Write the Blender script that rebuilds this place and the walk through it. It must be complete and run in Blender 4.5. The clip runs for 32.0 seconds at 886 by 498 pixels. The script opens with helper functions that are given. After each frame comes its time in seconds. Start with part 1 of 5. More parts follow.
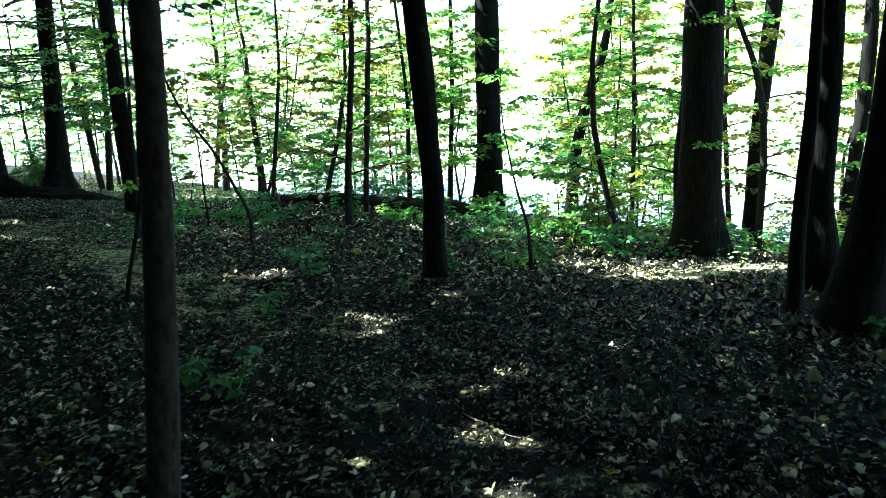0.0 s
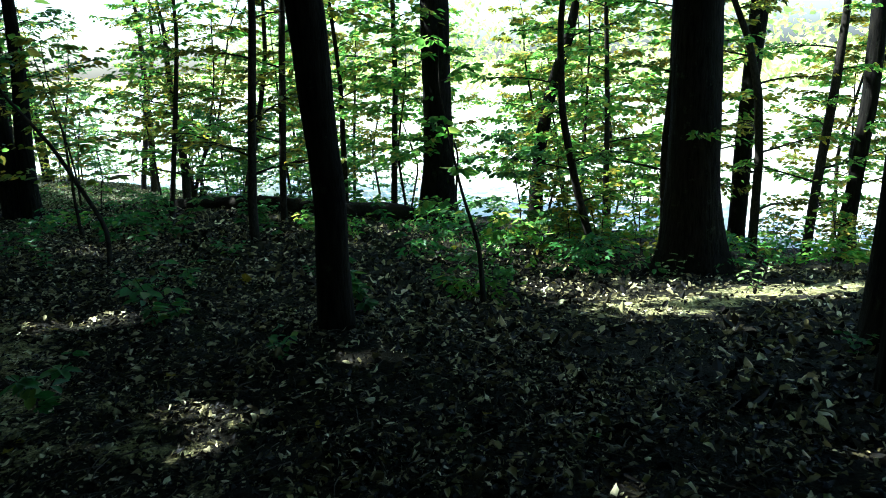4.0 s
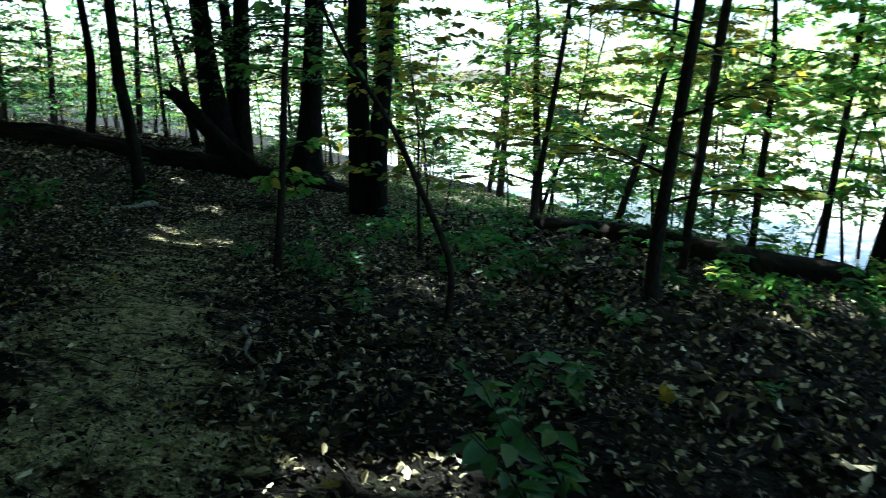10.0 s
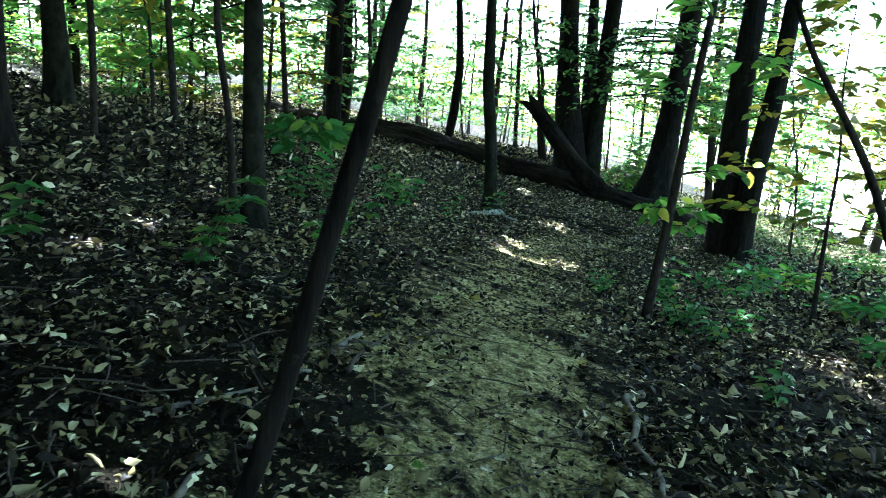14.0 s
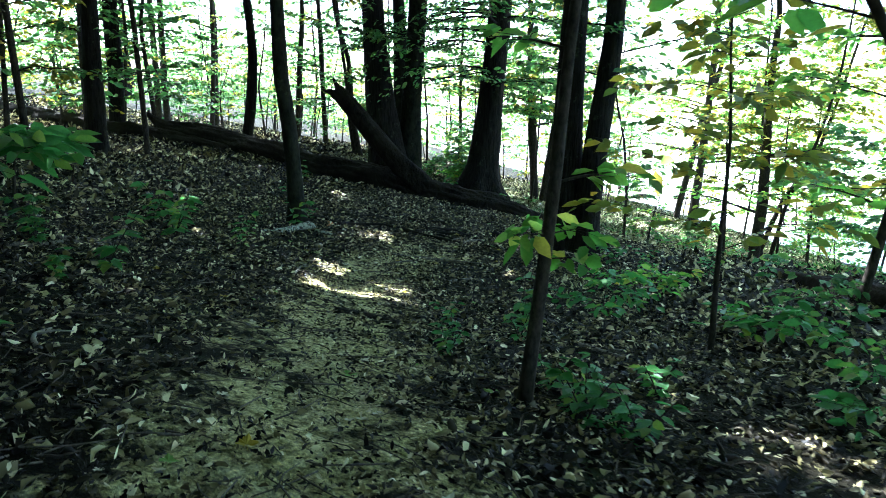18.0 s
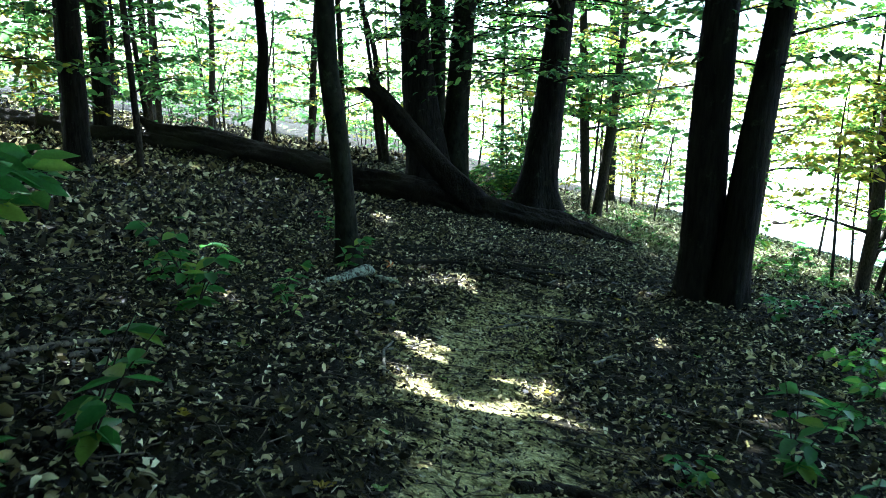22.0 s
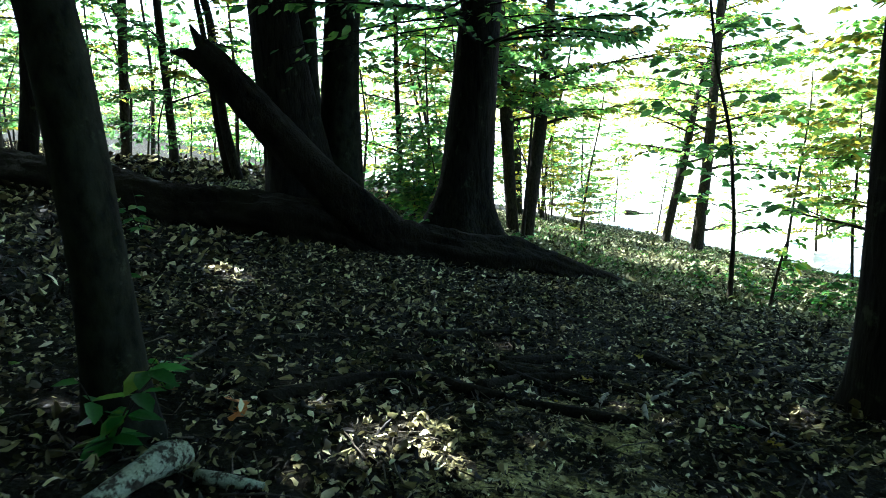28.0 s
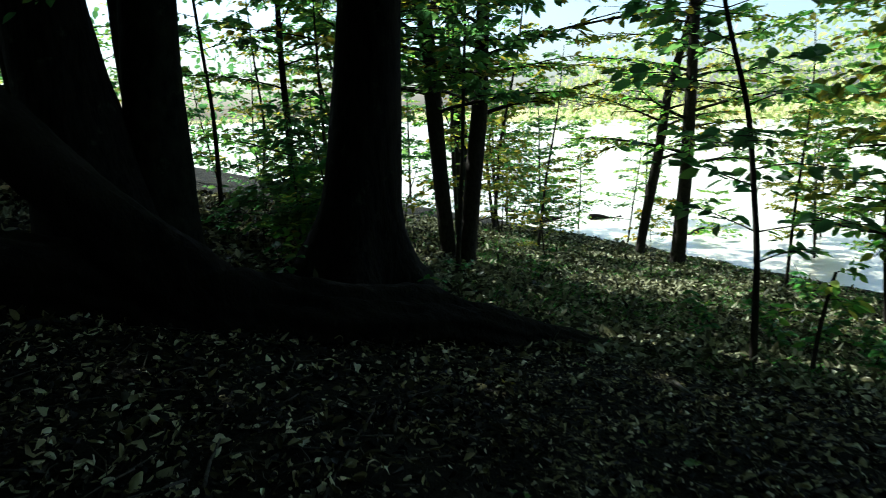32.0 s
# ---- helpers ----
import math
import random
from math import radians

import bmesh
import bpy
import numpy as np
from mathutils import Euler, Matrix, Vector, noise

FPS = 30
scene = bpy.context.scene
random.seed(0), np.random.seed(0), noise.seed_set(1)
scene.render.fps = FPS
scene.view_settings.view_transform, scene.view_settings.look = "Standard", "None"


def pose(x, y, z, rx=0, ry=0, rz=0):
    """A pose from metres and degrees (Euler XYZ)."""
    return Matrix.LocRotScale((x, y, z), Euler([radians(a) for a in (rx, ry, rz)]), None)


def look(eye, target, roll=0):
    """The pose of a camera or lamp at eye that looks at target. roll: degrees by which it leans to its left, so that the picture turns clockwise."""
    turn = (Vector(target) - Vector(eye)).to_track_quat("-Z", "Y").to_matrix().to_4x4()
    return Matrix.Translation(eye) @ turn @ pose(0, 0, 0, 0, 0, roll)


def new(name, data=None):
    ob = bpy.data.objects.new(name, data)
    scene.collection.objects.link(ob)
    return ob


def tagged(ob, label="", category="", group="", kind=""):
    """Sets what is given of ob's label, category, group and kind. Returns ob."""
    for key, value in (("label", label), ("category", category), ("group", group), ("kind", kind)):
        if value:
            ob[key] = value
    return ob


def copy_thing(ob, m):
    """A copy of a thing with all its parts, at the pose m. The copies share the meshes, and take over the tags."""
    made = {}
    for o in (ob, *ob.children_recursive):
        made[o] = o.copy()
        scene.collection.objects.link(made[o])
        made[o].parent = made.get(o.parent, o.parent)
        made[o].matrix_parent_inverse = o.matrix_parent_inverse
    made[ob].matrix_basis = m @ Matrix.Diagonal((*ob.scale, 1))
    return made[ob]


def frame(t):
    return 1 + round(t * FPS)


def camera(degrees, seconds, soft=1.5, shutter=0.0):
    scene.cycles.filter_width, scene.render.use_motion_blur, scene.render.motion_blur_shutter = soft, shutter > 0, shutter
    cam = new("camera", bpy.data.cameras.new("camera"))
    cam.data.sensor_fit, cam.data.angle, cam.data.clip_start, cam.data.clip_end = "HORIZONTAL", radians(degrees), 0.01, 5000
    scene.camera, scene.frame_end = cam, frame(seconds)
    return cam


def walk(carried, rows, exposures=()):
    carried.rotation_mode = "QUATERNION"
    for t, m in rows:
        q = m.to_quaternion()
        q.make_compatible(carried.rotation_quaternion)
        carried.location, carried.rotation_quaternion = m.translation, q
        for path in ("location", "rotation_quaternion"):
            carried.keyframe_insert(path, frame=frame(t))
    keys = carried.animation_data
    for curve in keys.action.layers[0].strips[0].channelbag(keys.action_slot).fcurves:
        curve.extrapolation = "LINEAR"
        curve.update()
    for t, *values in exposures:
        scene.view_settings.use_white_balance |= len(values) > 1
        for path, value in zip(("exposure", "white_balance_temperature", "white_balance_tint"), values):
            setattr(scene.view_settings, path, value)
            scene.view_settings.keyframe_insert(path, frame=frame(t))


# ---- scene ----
# the camera and its walk
cam = camera(61.7, 32.0, soft=0.8, shutter=0.4)
ROWS = [
    (0.0, 0.000, 0.000, 1.500, 75.98, 2.98, -0.75),
    (0.5, 0.113, 0.409, 1.443, 75.95, 2.88, -1.13),
    (1.0, 0.254, 0.748, 1.369, 76.15, 2.93, -1.49),
    (1.5, 0.408, 1.056, 1.342, 75.93, 3.07, -1.93),
    (2.0, 0.509, 1.330, 1.320, 75.74, 2.86, -2.05),
    (2.5, 0.536, 1.565, 1.281, 75.76, 2.79, -2.25),
    (3.0, 0.534, 1.852, 1.229, 75.82, 2.76, -2.20),
    (3.5, 0.485, 2.197, 1.170, 75.76, 2.69, -2.54),
    (5.5, 0.291, 3.339, 1.054, 75.48, 3.20, -6.45),
    (6.0, 0.191, 3.617, 1.051, 75.60, 2.76, -4.65),
    (6.5, 0.092, 3.907, 1.034, 75.60, 2.56, -2.08),
    (7.0, 0.035, 4.188, 1.004, 75.65, 2.59, -1.14),
    (7.5, -0.066, 4.483, 0.949, 76.09, 2.07, 1.69),
    (8.0, -0.231, 4.751, 0.897, 76.18, 1.83, 4.63),
    (8.5, -0.385, 4.933, 0.880, 76.37, 1.59, 6.93),
    (9.0, -0.561, 5.150, 0.849, 76.85, 1.20, 10.67),
    (9.5, -0.727, 5.407, 0.814, 77.11, 0.44, 16.53),
    (10.0, -0.873, 5.675, 0.797, 77.35, -0.04, 22.14),
    (10.5, -1.050, 5.864, 0.798, 77.42, -0.81, 27.69),
    (11.0, -1.265, 5.990, 0.751, 77.84, -1.99, 33.08),
    (11.5, -1.418, 6.044, 0.738, 77.62, -2.65, 40.05),
    (12.0, -1.593, 6.085, 0.709, 77.53, -8.35, 44.58),
    (12.5, -1.696, 6.107, 0.702, 77.57, -7.40, 48.43),
    (13.0, -1.792, 6.119, 0.709, 77.75, -5.19, 48.87),
    (13.5, -1.812, 6.157, 0.707, 78.01, -4.30, 48.23),
    (14.0, -1.809, 6.235, 0.710, 77.98, -3.84, 47.36),
    (14.5, -1.819, 6.326, 0.708, 78.14, -3.37, 43.19),
    (15.0, -1.882, 6.517, 0.664, 78.33, -2.55, 39.15),
    (15.5, -1.980, 6.743, 0.615, 78.54, -1.65, 32.58),
    (17.5, -2.823, 7.679, 0.675, 77.88, -1.03, 32.35),
    (18.0, -3.065, 7.851, 0.656, 77.89, -1.13, 33.14),
    (18.5, -3.362, 7.987, 0.634, 78.00, -1.23, 33.08),
    (19.0, -3.610, 8.127, 0.637, 78.03, -1.38, 33.07),
    (19.5, -3.894, 8.308, 0.621, 78.09, -1.52, 34.10),
    (20.0, -4.285, 8.503, 0.608, 78.02, -1.71, 33.96),
    (20.5, -4.629, 8.728, 0.587, 78.12, -1.66, 33.32),
    (21.0, -4.901, 8.965, 0.594, 78.08, -1.48, 33.06),
    (21.5, -5.195, 9.197, 0.606, 77.89, -1.29, 32.62),
    (22.0, -5.450, 9.408, 0.600, 77.87, -1.07, 32.12),
    (22.5, -5.716, 9.685, 0.565, 77.89, -1.02, 31.71),
    (23.0, -5.970, 9.979, 0.504, 77.98, -0.97, 31.28),
    (23.5, -6.185, 10.299, 0.484, 77.97, -0.88, 30.50),
    (24.0, -6.362, 10.631, 0.446, 78.13, -0.95, 29.92),
    (24.5, -6.542, 10.971, 0.420, 78.20, -0.95, 29.74),
    (25.0, -6.760, 11.297, 0.398, 78.29, -0.93, 28.58),
    (25.5, -6.963, 11.602, 0.379, 78.44, -0.96, 28.37),
    (26.0, -7.237, 11.906, 0.323, 78.37, -0.85, 27.74),
    (26.5, -7.481, 12.203, 0.266, 78.58, -0.65, 24.34),
    (28.5, -8.148, 13.445, -0.008, 79.26, 0.54, 21.33),
    (29.0, -8.242, 13.814, -0.037, 79.31, 0.80, 21.08),
    (29.5, -8.315, 14.198, -0.089, 79.27, 1.02, 19.44),
    (30.0, -8.358, 14.593, -0.113, 79.23, 1.20, 18.75),
    (30.5, -8.394, 14.959, -0.143, 79.30, 1.38, 18.21),
    (31.0, -8.422, 15.347, -0.158, 79.20, 1.88, 16.56),
    (31.5, -8.440, 15.740, -0.181, 79.26, 2.33, 15.54),
    (32.0, -8.472, 16.104, -0.173, 79.40, 2.08, 18.46),
]
EXPOSURES = [(0.0, 3.6, 5000, 0), (1.0, 2.9, 5050, -1), (2.5, 2.5, 5100, -2), (9.0, 2.4, 5050, 2), (10.5, 2.5, 5050, 4), (11.5, 2.9, 5100, 5), (12.0, 3.9, 5150, 6), (13.0, 4.5, 5150, 7), (15.0, 4.4, 5150, 7), (21.0, 4.1, 5150, 7), (26.0, 3.8, 5150, 7), (29.0, 3.1, 5400, 2), (30.0, 2.5, 5400, 1), (31.0, 1.95, 5400, 0), (32.0, 1.5, 5400, 1)]
walk(cam, [(t, pose(*row)) for t, *row in ROWS], exposures=EXPOSURES)

# world, sun, exposure ------------------------------------------------------
SUN_TO = Vector((-0.68, 0.22, 0.95)).normalized()          # towards the sun
world = bpy.data.worlds.new("sky")
scene.world = world
world.use_nodes = True
wn = world.node_tree
sky = wn.nodes.new("ShaderNodeTexSky")
sky.sky_type, sky.sun_disc = "NISHITA", False
sky.sun_elevation = math.asin(SUN_TO.z)
sky.sun_rotation = math.atan2(SUN_TO.x, SUN_TO.y)
sky.air_density, sky.dust_density = 1.0, 3.0
wn.links.new(sky.outputs[0], wn.nodes["Background"].inputs[0])
wn.nodes["Background"].inputs[1].default_value = 0.10
sun = new("sun", bpy.data.lights.new("sun", "SUN"))
sun.data.energy, sun.data.angle, sun.data.color = 4.5, radians(0.53), (1.0, 0.95, 0.86)
sun.matrix_world = look((0, 0, 30), Vector((0, 0, 30)) - SUN_TO)


# materials -----------------------------------------------------------------
class Mat:
    """A small builder of node materials."""

    def __init__(self, name):
        self.m = bpy.data.materials.new(name)
        self.m.use_nodes = True
        self.t = self.m.node_tree
        self.b = self.t.nodes["Principled BSDF"]
        self.out = self.t.nodes["Material Output"]

    def node(self, kind, **values):
        n = self.t.nodes.new("ShaderNode" + kind)
        for k, v in values.items():
            if k in n.inputs:
                n.inputs[k].default_value = v
            elif k == "operation":
                n.operation = v
            elif k == "data_type":
                n.data_type = v
            elif k == "blend_type":
                n.blend_type = v
            elif k == "attribute_name":
                n.attribute_name = v
        return n

    def link(self, a, b):
        self.t.links.new(a, b)

    def coords(self, scale=(1, 1, 1), world_space=True):
        g = self.node("NewGeometry") if world_space else self.node("TexCoord")
        mp = self.node("Mapping")
        mp.inputs["Scale"].default_value = scale
        self.link(g.outputs["Position" if world_space else "Object"], mp.inputs[0])
        return mp.outputs[0]

    def noise(self, co, scale, detail=4.0, rough=0.6):
        n = self.node("TexNoise", Scale=scale, Detail=detail, Roughness=rough)
        self.link(co, n.inputs["Vector"])
        return n.outputs["Fac"]

    def ramp(self, fac, stops):
        r = self.node("ValToRGB")
        e = r.color_ramp.elements
        while len(e) < len(stops):
            e.new(0.5)
        for el, (p, c) in zip(e, stops):
            el.position, el.color = p, (*c, 1)
        self.link(fac, r.inputs[0])
        return r.outputs[0]

    def mix(self, fac, a, b, mode="MIX"):
        n = self.node("Mix", data_type="RGBA", blend_type=mode)
        for src, dst in ((fac, n.inputs[0]), (a, n.inputs[6]), (b, n.inputs[7])):
            if hasattr(src, "links"):
                self.link(src, dst)
            else:
                dst.default_value = src if isinstance(src, float) else (*src, 1)
        return n.outputs[2]

    def bump(self, height, strength, distance):
        n = self.node("Bump", Strength=strength, Distance=distance)
        self.link(height, n.inputs["Height"])
        self.link(n.outputs[0], self.b.inputs["Normal"])
        return n.outputs[0]


def bark_material(name, dark, light, stretch=0.16, scale=26.0, moss=0.0, depth=0.02):
    q = Mat(name)
    co = q.coords((1, 1, stretch))
    fine = q.noise(co, scale, 6, 0.65)
    broad = q.noise(q.coords(), 1.7, 3)
    col = q.ramp(fine, [(0.34, dark), (0.52, tuple((a + b) / 2 for a, b in zip(dark, light))), (0.72, light)])
    col = q.mix(q.ramp(broad, [(0.35, (0, 0, 0)), (0.7, (1, 1, 1))]), col, tuple(c * 1.25 for c in light), "MIX") if moss < 0 else col
    lich = q.ramp(q.noise(q.coords(), 7.0, 5, 0.7), [(0.60, (0, 0, 0)), (0.70, (1, 1, 1))])
    mul = q.node("Math", operation="MULTIPLY")
    q.link(lich, mul.inputs[0])
    mul.inputs[1].default_value = 0.25 + moss
    col = q.mix(mul.outputs[0], col, (0.10, 0.12, 0.07))
    q.link(col, q.b.inputs["Base Color"])
    q.b.inputs["Roughness"].default_value = 0.9
    q.b.inputs["Specular IOR Level"].default_value = 0.05
    q.bump(fine, 0.9, depth)
    return q.m


def leaf_material(name, stops, translucent=0.5, gloss=0.25, trans_gain=1.6, rough=0.42):
    """Thin leaves: each island takes its own tone; light passes through the blade."""
    q = Mat(name)
    g = q.node("NewGeometry")
    col = q.ramp(g.outputs["Random Per Island"], stops)
    vein = q.noise(q.coords(), 60.0, 3)
    col = q.mix(0.35, col, q.ramp(vein, [(0.3, (0.55, 0.55, 0.55)), (0.7, (1.3, 1.3, 1.3))]), "MULTIPLY")
    q.link(col, q.b.inputs["Base Color"])
    q.b.inputs["Roughness"].default_value = rough
    q.b.inputs["Specular IOR Level"].default_value = gloss
    tr = q.node("BsdfTranslucent")
    gain = q.mix(1.0, col, (trans_gain, trans_gain, trans_gain * 0.95), "MULTIPLY")
    q.link(gain, tr.inputs["Color"])
    mx = q.node("MixShader")
    mx.inputs[0].default_value = translucent
    q.link(q.b.outputs[0], mx.inputs[1])
    q.link(tr.outputs[0], mx.inputs[2])
    q.link(mx.outputs[0], q.out.inputs[0])
    return q.m


def ground_material():
    q = Mat("forest_soil")
    co = q.coords()
    big, mid, fine = q.noise(co, 0.55, 4), q.noise(co, 6.0, 6, 0.7), q.noise(co, 55.0, 5, 0.7)
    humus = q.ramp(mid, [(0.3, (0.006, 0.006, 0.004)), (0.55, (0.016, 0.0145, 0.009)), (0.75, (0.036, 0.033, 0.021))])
    clod = q.noise(co, 17.0, 6, 0.7)
    earth = q.ramp(clod, [(0.36, (0.09, 0.08, 0.024)), (0.5, (0.37, 0.34, 0.148)), (0.66, (0.59, 0.55, 0.29))])
    at = q.node("Attribute", attribute_name="trodden")
    edge = q.node("Math", operation="ADD")
    q.link(at.outputs["Fac"], edge.inputs[0])
    sub = q.node("Math", operation="MULTIPLY_ADD")
    q.link(q.noise(co, 3.0, 5, 0.7), sub.inputs[0])
    sub.inputs[1].default_value, sub.inputs[2].default_value = 3.8, -2.05
    q.link(sub.outputs[0], edge.inputs[1])
    mask = q.ramp(edge.outputs[0], [(0.35, (0, 0, 0)), (0.75, (1, 1, 1))])
    col = q.mix(mask, humus, earth)
    col = q.mix(0.5, col, q.ramp(big, [(0.3, (0.6, 0.6, 0.6)), (0.7, (1.25, 1.2, 1.1))]), "MULTIPLY")
    col = q.mix(0.8, col, q.ramp(fine, [(0.36, (0.25, 0.25, 0.25)), (0.5, (0.9, 0.9, 0.88)), (0.66, (2.2, 2.1, 1.95))]), "MULTIPLY")
    moss = q.ramp(q.noise(co, 1.3, 6, 0.7), [(0.58, (0, 0, 0)), (0.72, (0.5, 0.5, 0.5))])
    col = q.mix(moss, col, (0.05, 0.07, 0.022))
    q.link(col, q.b.inputs["Base Color"])
    q.b.inputs["Roughness"].default_value = 0.9
    q.b.inputs["Specular IOR Level"].default_value = 0.05
    ad = q.node("Math", operation="ADD")
    q.link(clod, ad.inputs[0])
    q.link(fine, ad.inputs[1])
    q.bump(ad.outputs[0], 1.0, 0.03)
    return q.m


def water_material():
    q = Mat("river_water")
    co = q.coords((1, 1, 1))
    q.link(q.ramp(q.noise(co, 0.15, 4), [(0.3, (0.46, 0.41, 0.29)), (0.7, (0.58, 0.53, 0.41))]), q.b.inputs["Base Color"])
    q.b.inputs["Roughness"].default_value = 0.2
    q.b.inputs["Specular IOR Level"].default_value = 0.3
    q.bump(q.noise(q.coords((1.0, 1.6, 1)), 2.2, 4), 0.2, 0.05)
    return q.m


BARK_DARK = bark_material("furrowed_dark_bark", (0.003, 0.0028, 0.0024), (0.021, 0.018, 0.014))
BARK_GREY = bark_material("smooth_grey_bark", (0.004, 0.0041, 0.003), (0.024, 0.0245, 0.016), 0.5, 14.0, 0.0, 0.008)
BARK_TWIG = bark_material("twig_bark", (0.010, 0.0085, 0.007), (0.05, 0.042, 0.032), 0.4, 40.0, 0.0, 0.004)
BARK_STICK = bark_material("weathered_stick", (0.03, 0.025, 0.019), (0.13, 0.11, 0.08), 0.4, 40.0, 0.1, 0.004)
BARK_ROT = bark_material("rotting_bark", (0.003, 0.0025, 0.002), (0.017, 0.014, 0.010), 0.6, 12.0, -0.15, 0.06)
BARK_PALE = bark_material("pale_dead_wood", (0.07, 0.062, 0.047), (0.26, 0.24, 0.19), 0.5, 18.0, 0.4, 0.01)


def lichen_material():
    q = Mat("lichened_dead_bark")
    co = q.coords()
    patch = q.ramp(q.noise(co, 28.0, 5, 0.7), [(0.44, (0, 0, 0)), (0.52, (1, 1, 1))])
    bark = q.ramp(q.noise(co, 60.0, 5, 0.7), [(0.3, (0.012, 0.010, 0.008)), (0.7, (0.07, 0.058, 0.042))])
    crust = q.ramp(q.noise(co, 90.0, 4, 0.7), [(0.3, (0.16, 0.18, 0.12)), (0.7, (0.40, 0.42, 0.31))])
    q.link(q.mix(patch, bark, crust), q.b.inputs["Base Color"])
    q.b.inputs["Roughness"].default_value = 0.95
    q.b.inputs["Specular IOR Level"].default_value = 0.1
    q.bump(q.noise(co, 45.0, 6, 0.7), 1.0, 0.015)
    return q.m


LICHEN = lichen_material()
SOIL = ground_material()
WATER = water_material()
LEAF_BANK = leaf_material("sunny_understory_leaf", [(0.0, (0.045, 0.125, 0.02)), (0.45, (0.08, 0.18, 0.024)), (0.8, (0.15, 0.24, 0.038)), (1.0, (0.32, 0.28, 0.04))], 0.66, 0.12, 2.3)
# far leaves paled in colour to paint in the washed-out glare across the river
LEAF_FAR = leaf_material("washed_out_far_leaf", [(0.0, (0.22, 0.30, 0.09)), (0.6, (0.34, 0.40, 0.14)), (1.0, (0.50, 0.46, 0.20))], 0.5, 0.05, 1.6)
LEAF_CANOPY = leaf_material("shade_canopy_leaf", [(0.0, (0.03, 0.075, 0.016)), (0.6, (0.06, 0.12, 0.02)), (1.0, (0.12, 0.17, 0.025))], 0.35, 0.25, 1.5)
LEAF_GREEN = leaf_material("green_leaf", [(0.0, (0.032, 0.085, 0.026)), (0.6, (0.062, 0.14, 0.034)), (1.0, (0.11, 0.19, 0.04))], 0.58, 0.15, 2.0)
LEAF_YELLOW = leaf_material("yellowing_leaf", [(0.0, (0.07, 0.12, 0.02)), (0.6, (0.15, 0.165, 0.02)), (1.0, (0.34, 0.25, 0.022))], 0.62, 0.12, 1.4)
LEAF_HERB = leaf_material("forest_herb_leaf", [(0.0, (0.03, 0.10, 0.02)), (0.7, (0.055, 0.16, 0.03)), (1.0, (0.15, 0.22, 0.03))], 0.5, 0.3, 2.0)
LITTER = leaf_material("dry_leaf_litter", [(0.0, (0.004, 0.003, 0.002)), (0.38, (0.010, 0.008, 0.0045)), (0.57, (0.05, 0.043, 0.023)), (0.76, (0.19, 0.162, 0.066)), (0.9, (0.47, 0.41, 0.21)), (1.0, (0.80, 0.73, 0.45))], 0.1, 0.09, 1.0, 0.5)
MATTED = leaf_material("matted_grey_green_leaf", [(0.0, (0.015, 0.018, 0.009)), (0.4, (0.07, 0.07, 0.03)), (0.75, (0.24, 0.235, 0.12)), (1.0, (0.52, 0.50, 0.31))], 0.1, 0.1, 1.0, 0.5)
LEAF_SEEDLING = leaf_material("pale_seedling_leaf", [(0.0, (0.10, 0.20, 0.05)), (1.0, (0.26, 0.34, 0.10))], 0.45, 0.3, 1.6)
LEAF_FALLEN = leaf_material("pale_fallen_leaf", [(0.0, (0.22, 0.24, 0.16)), (0.6, (0.34, 0.34, 0.27)), (1.0, (0.46, 0.40, 0.20))], 0.15, 0.5, 1.0)


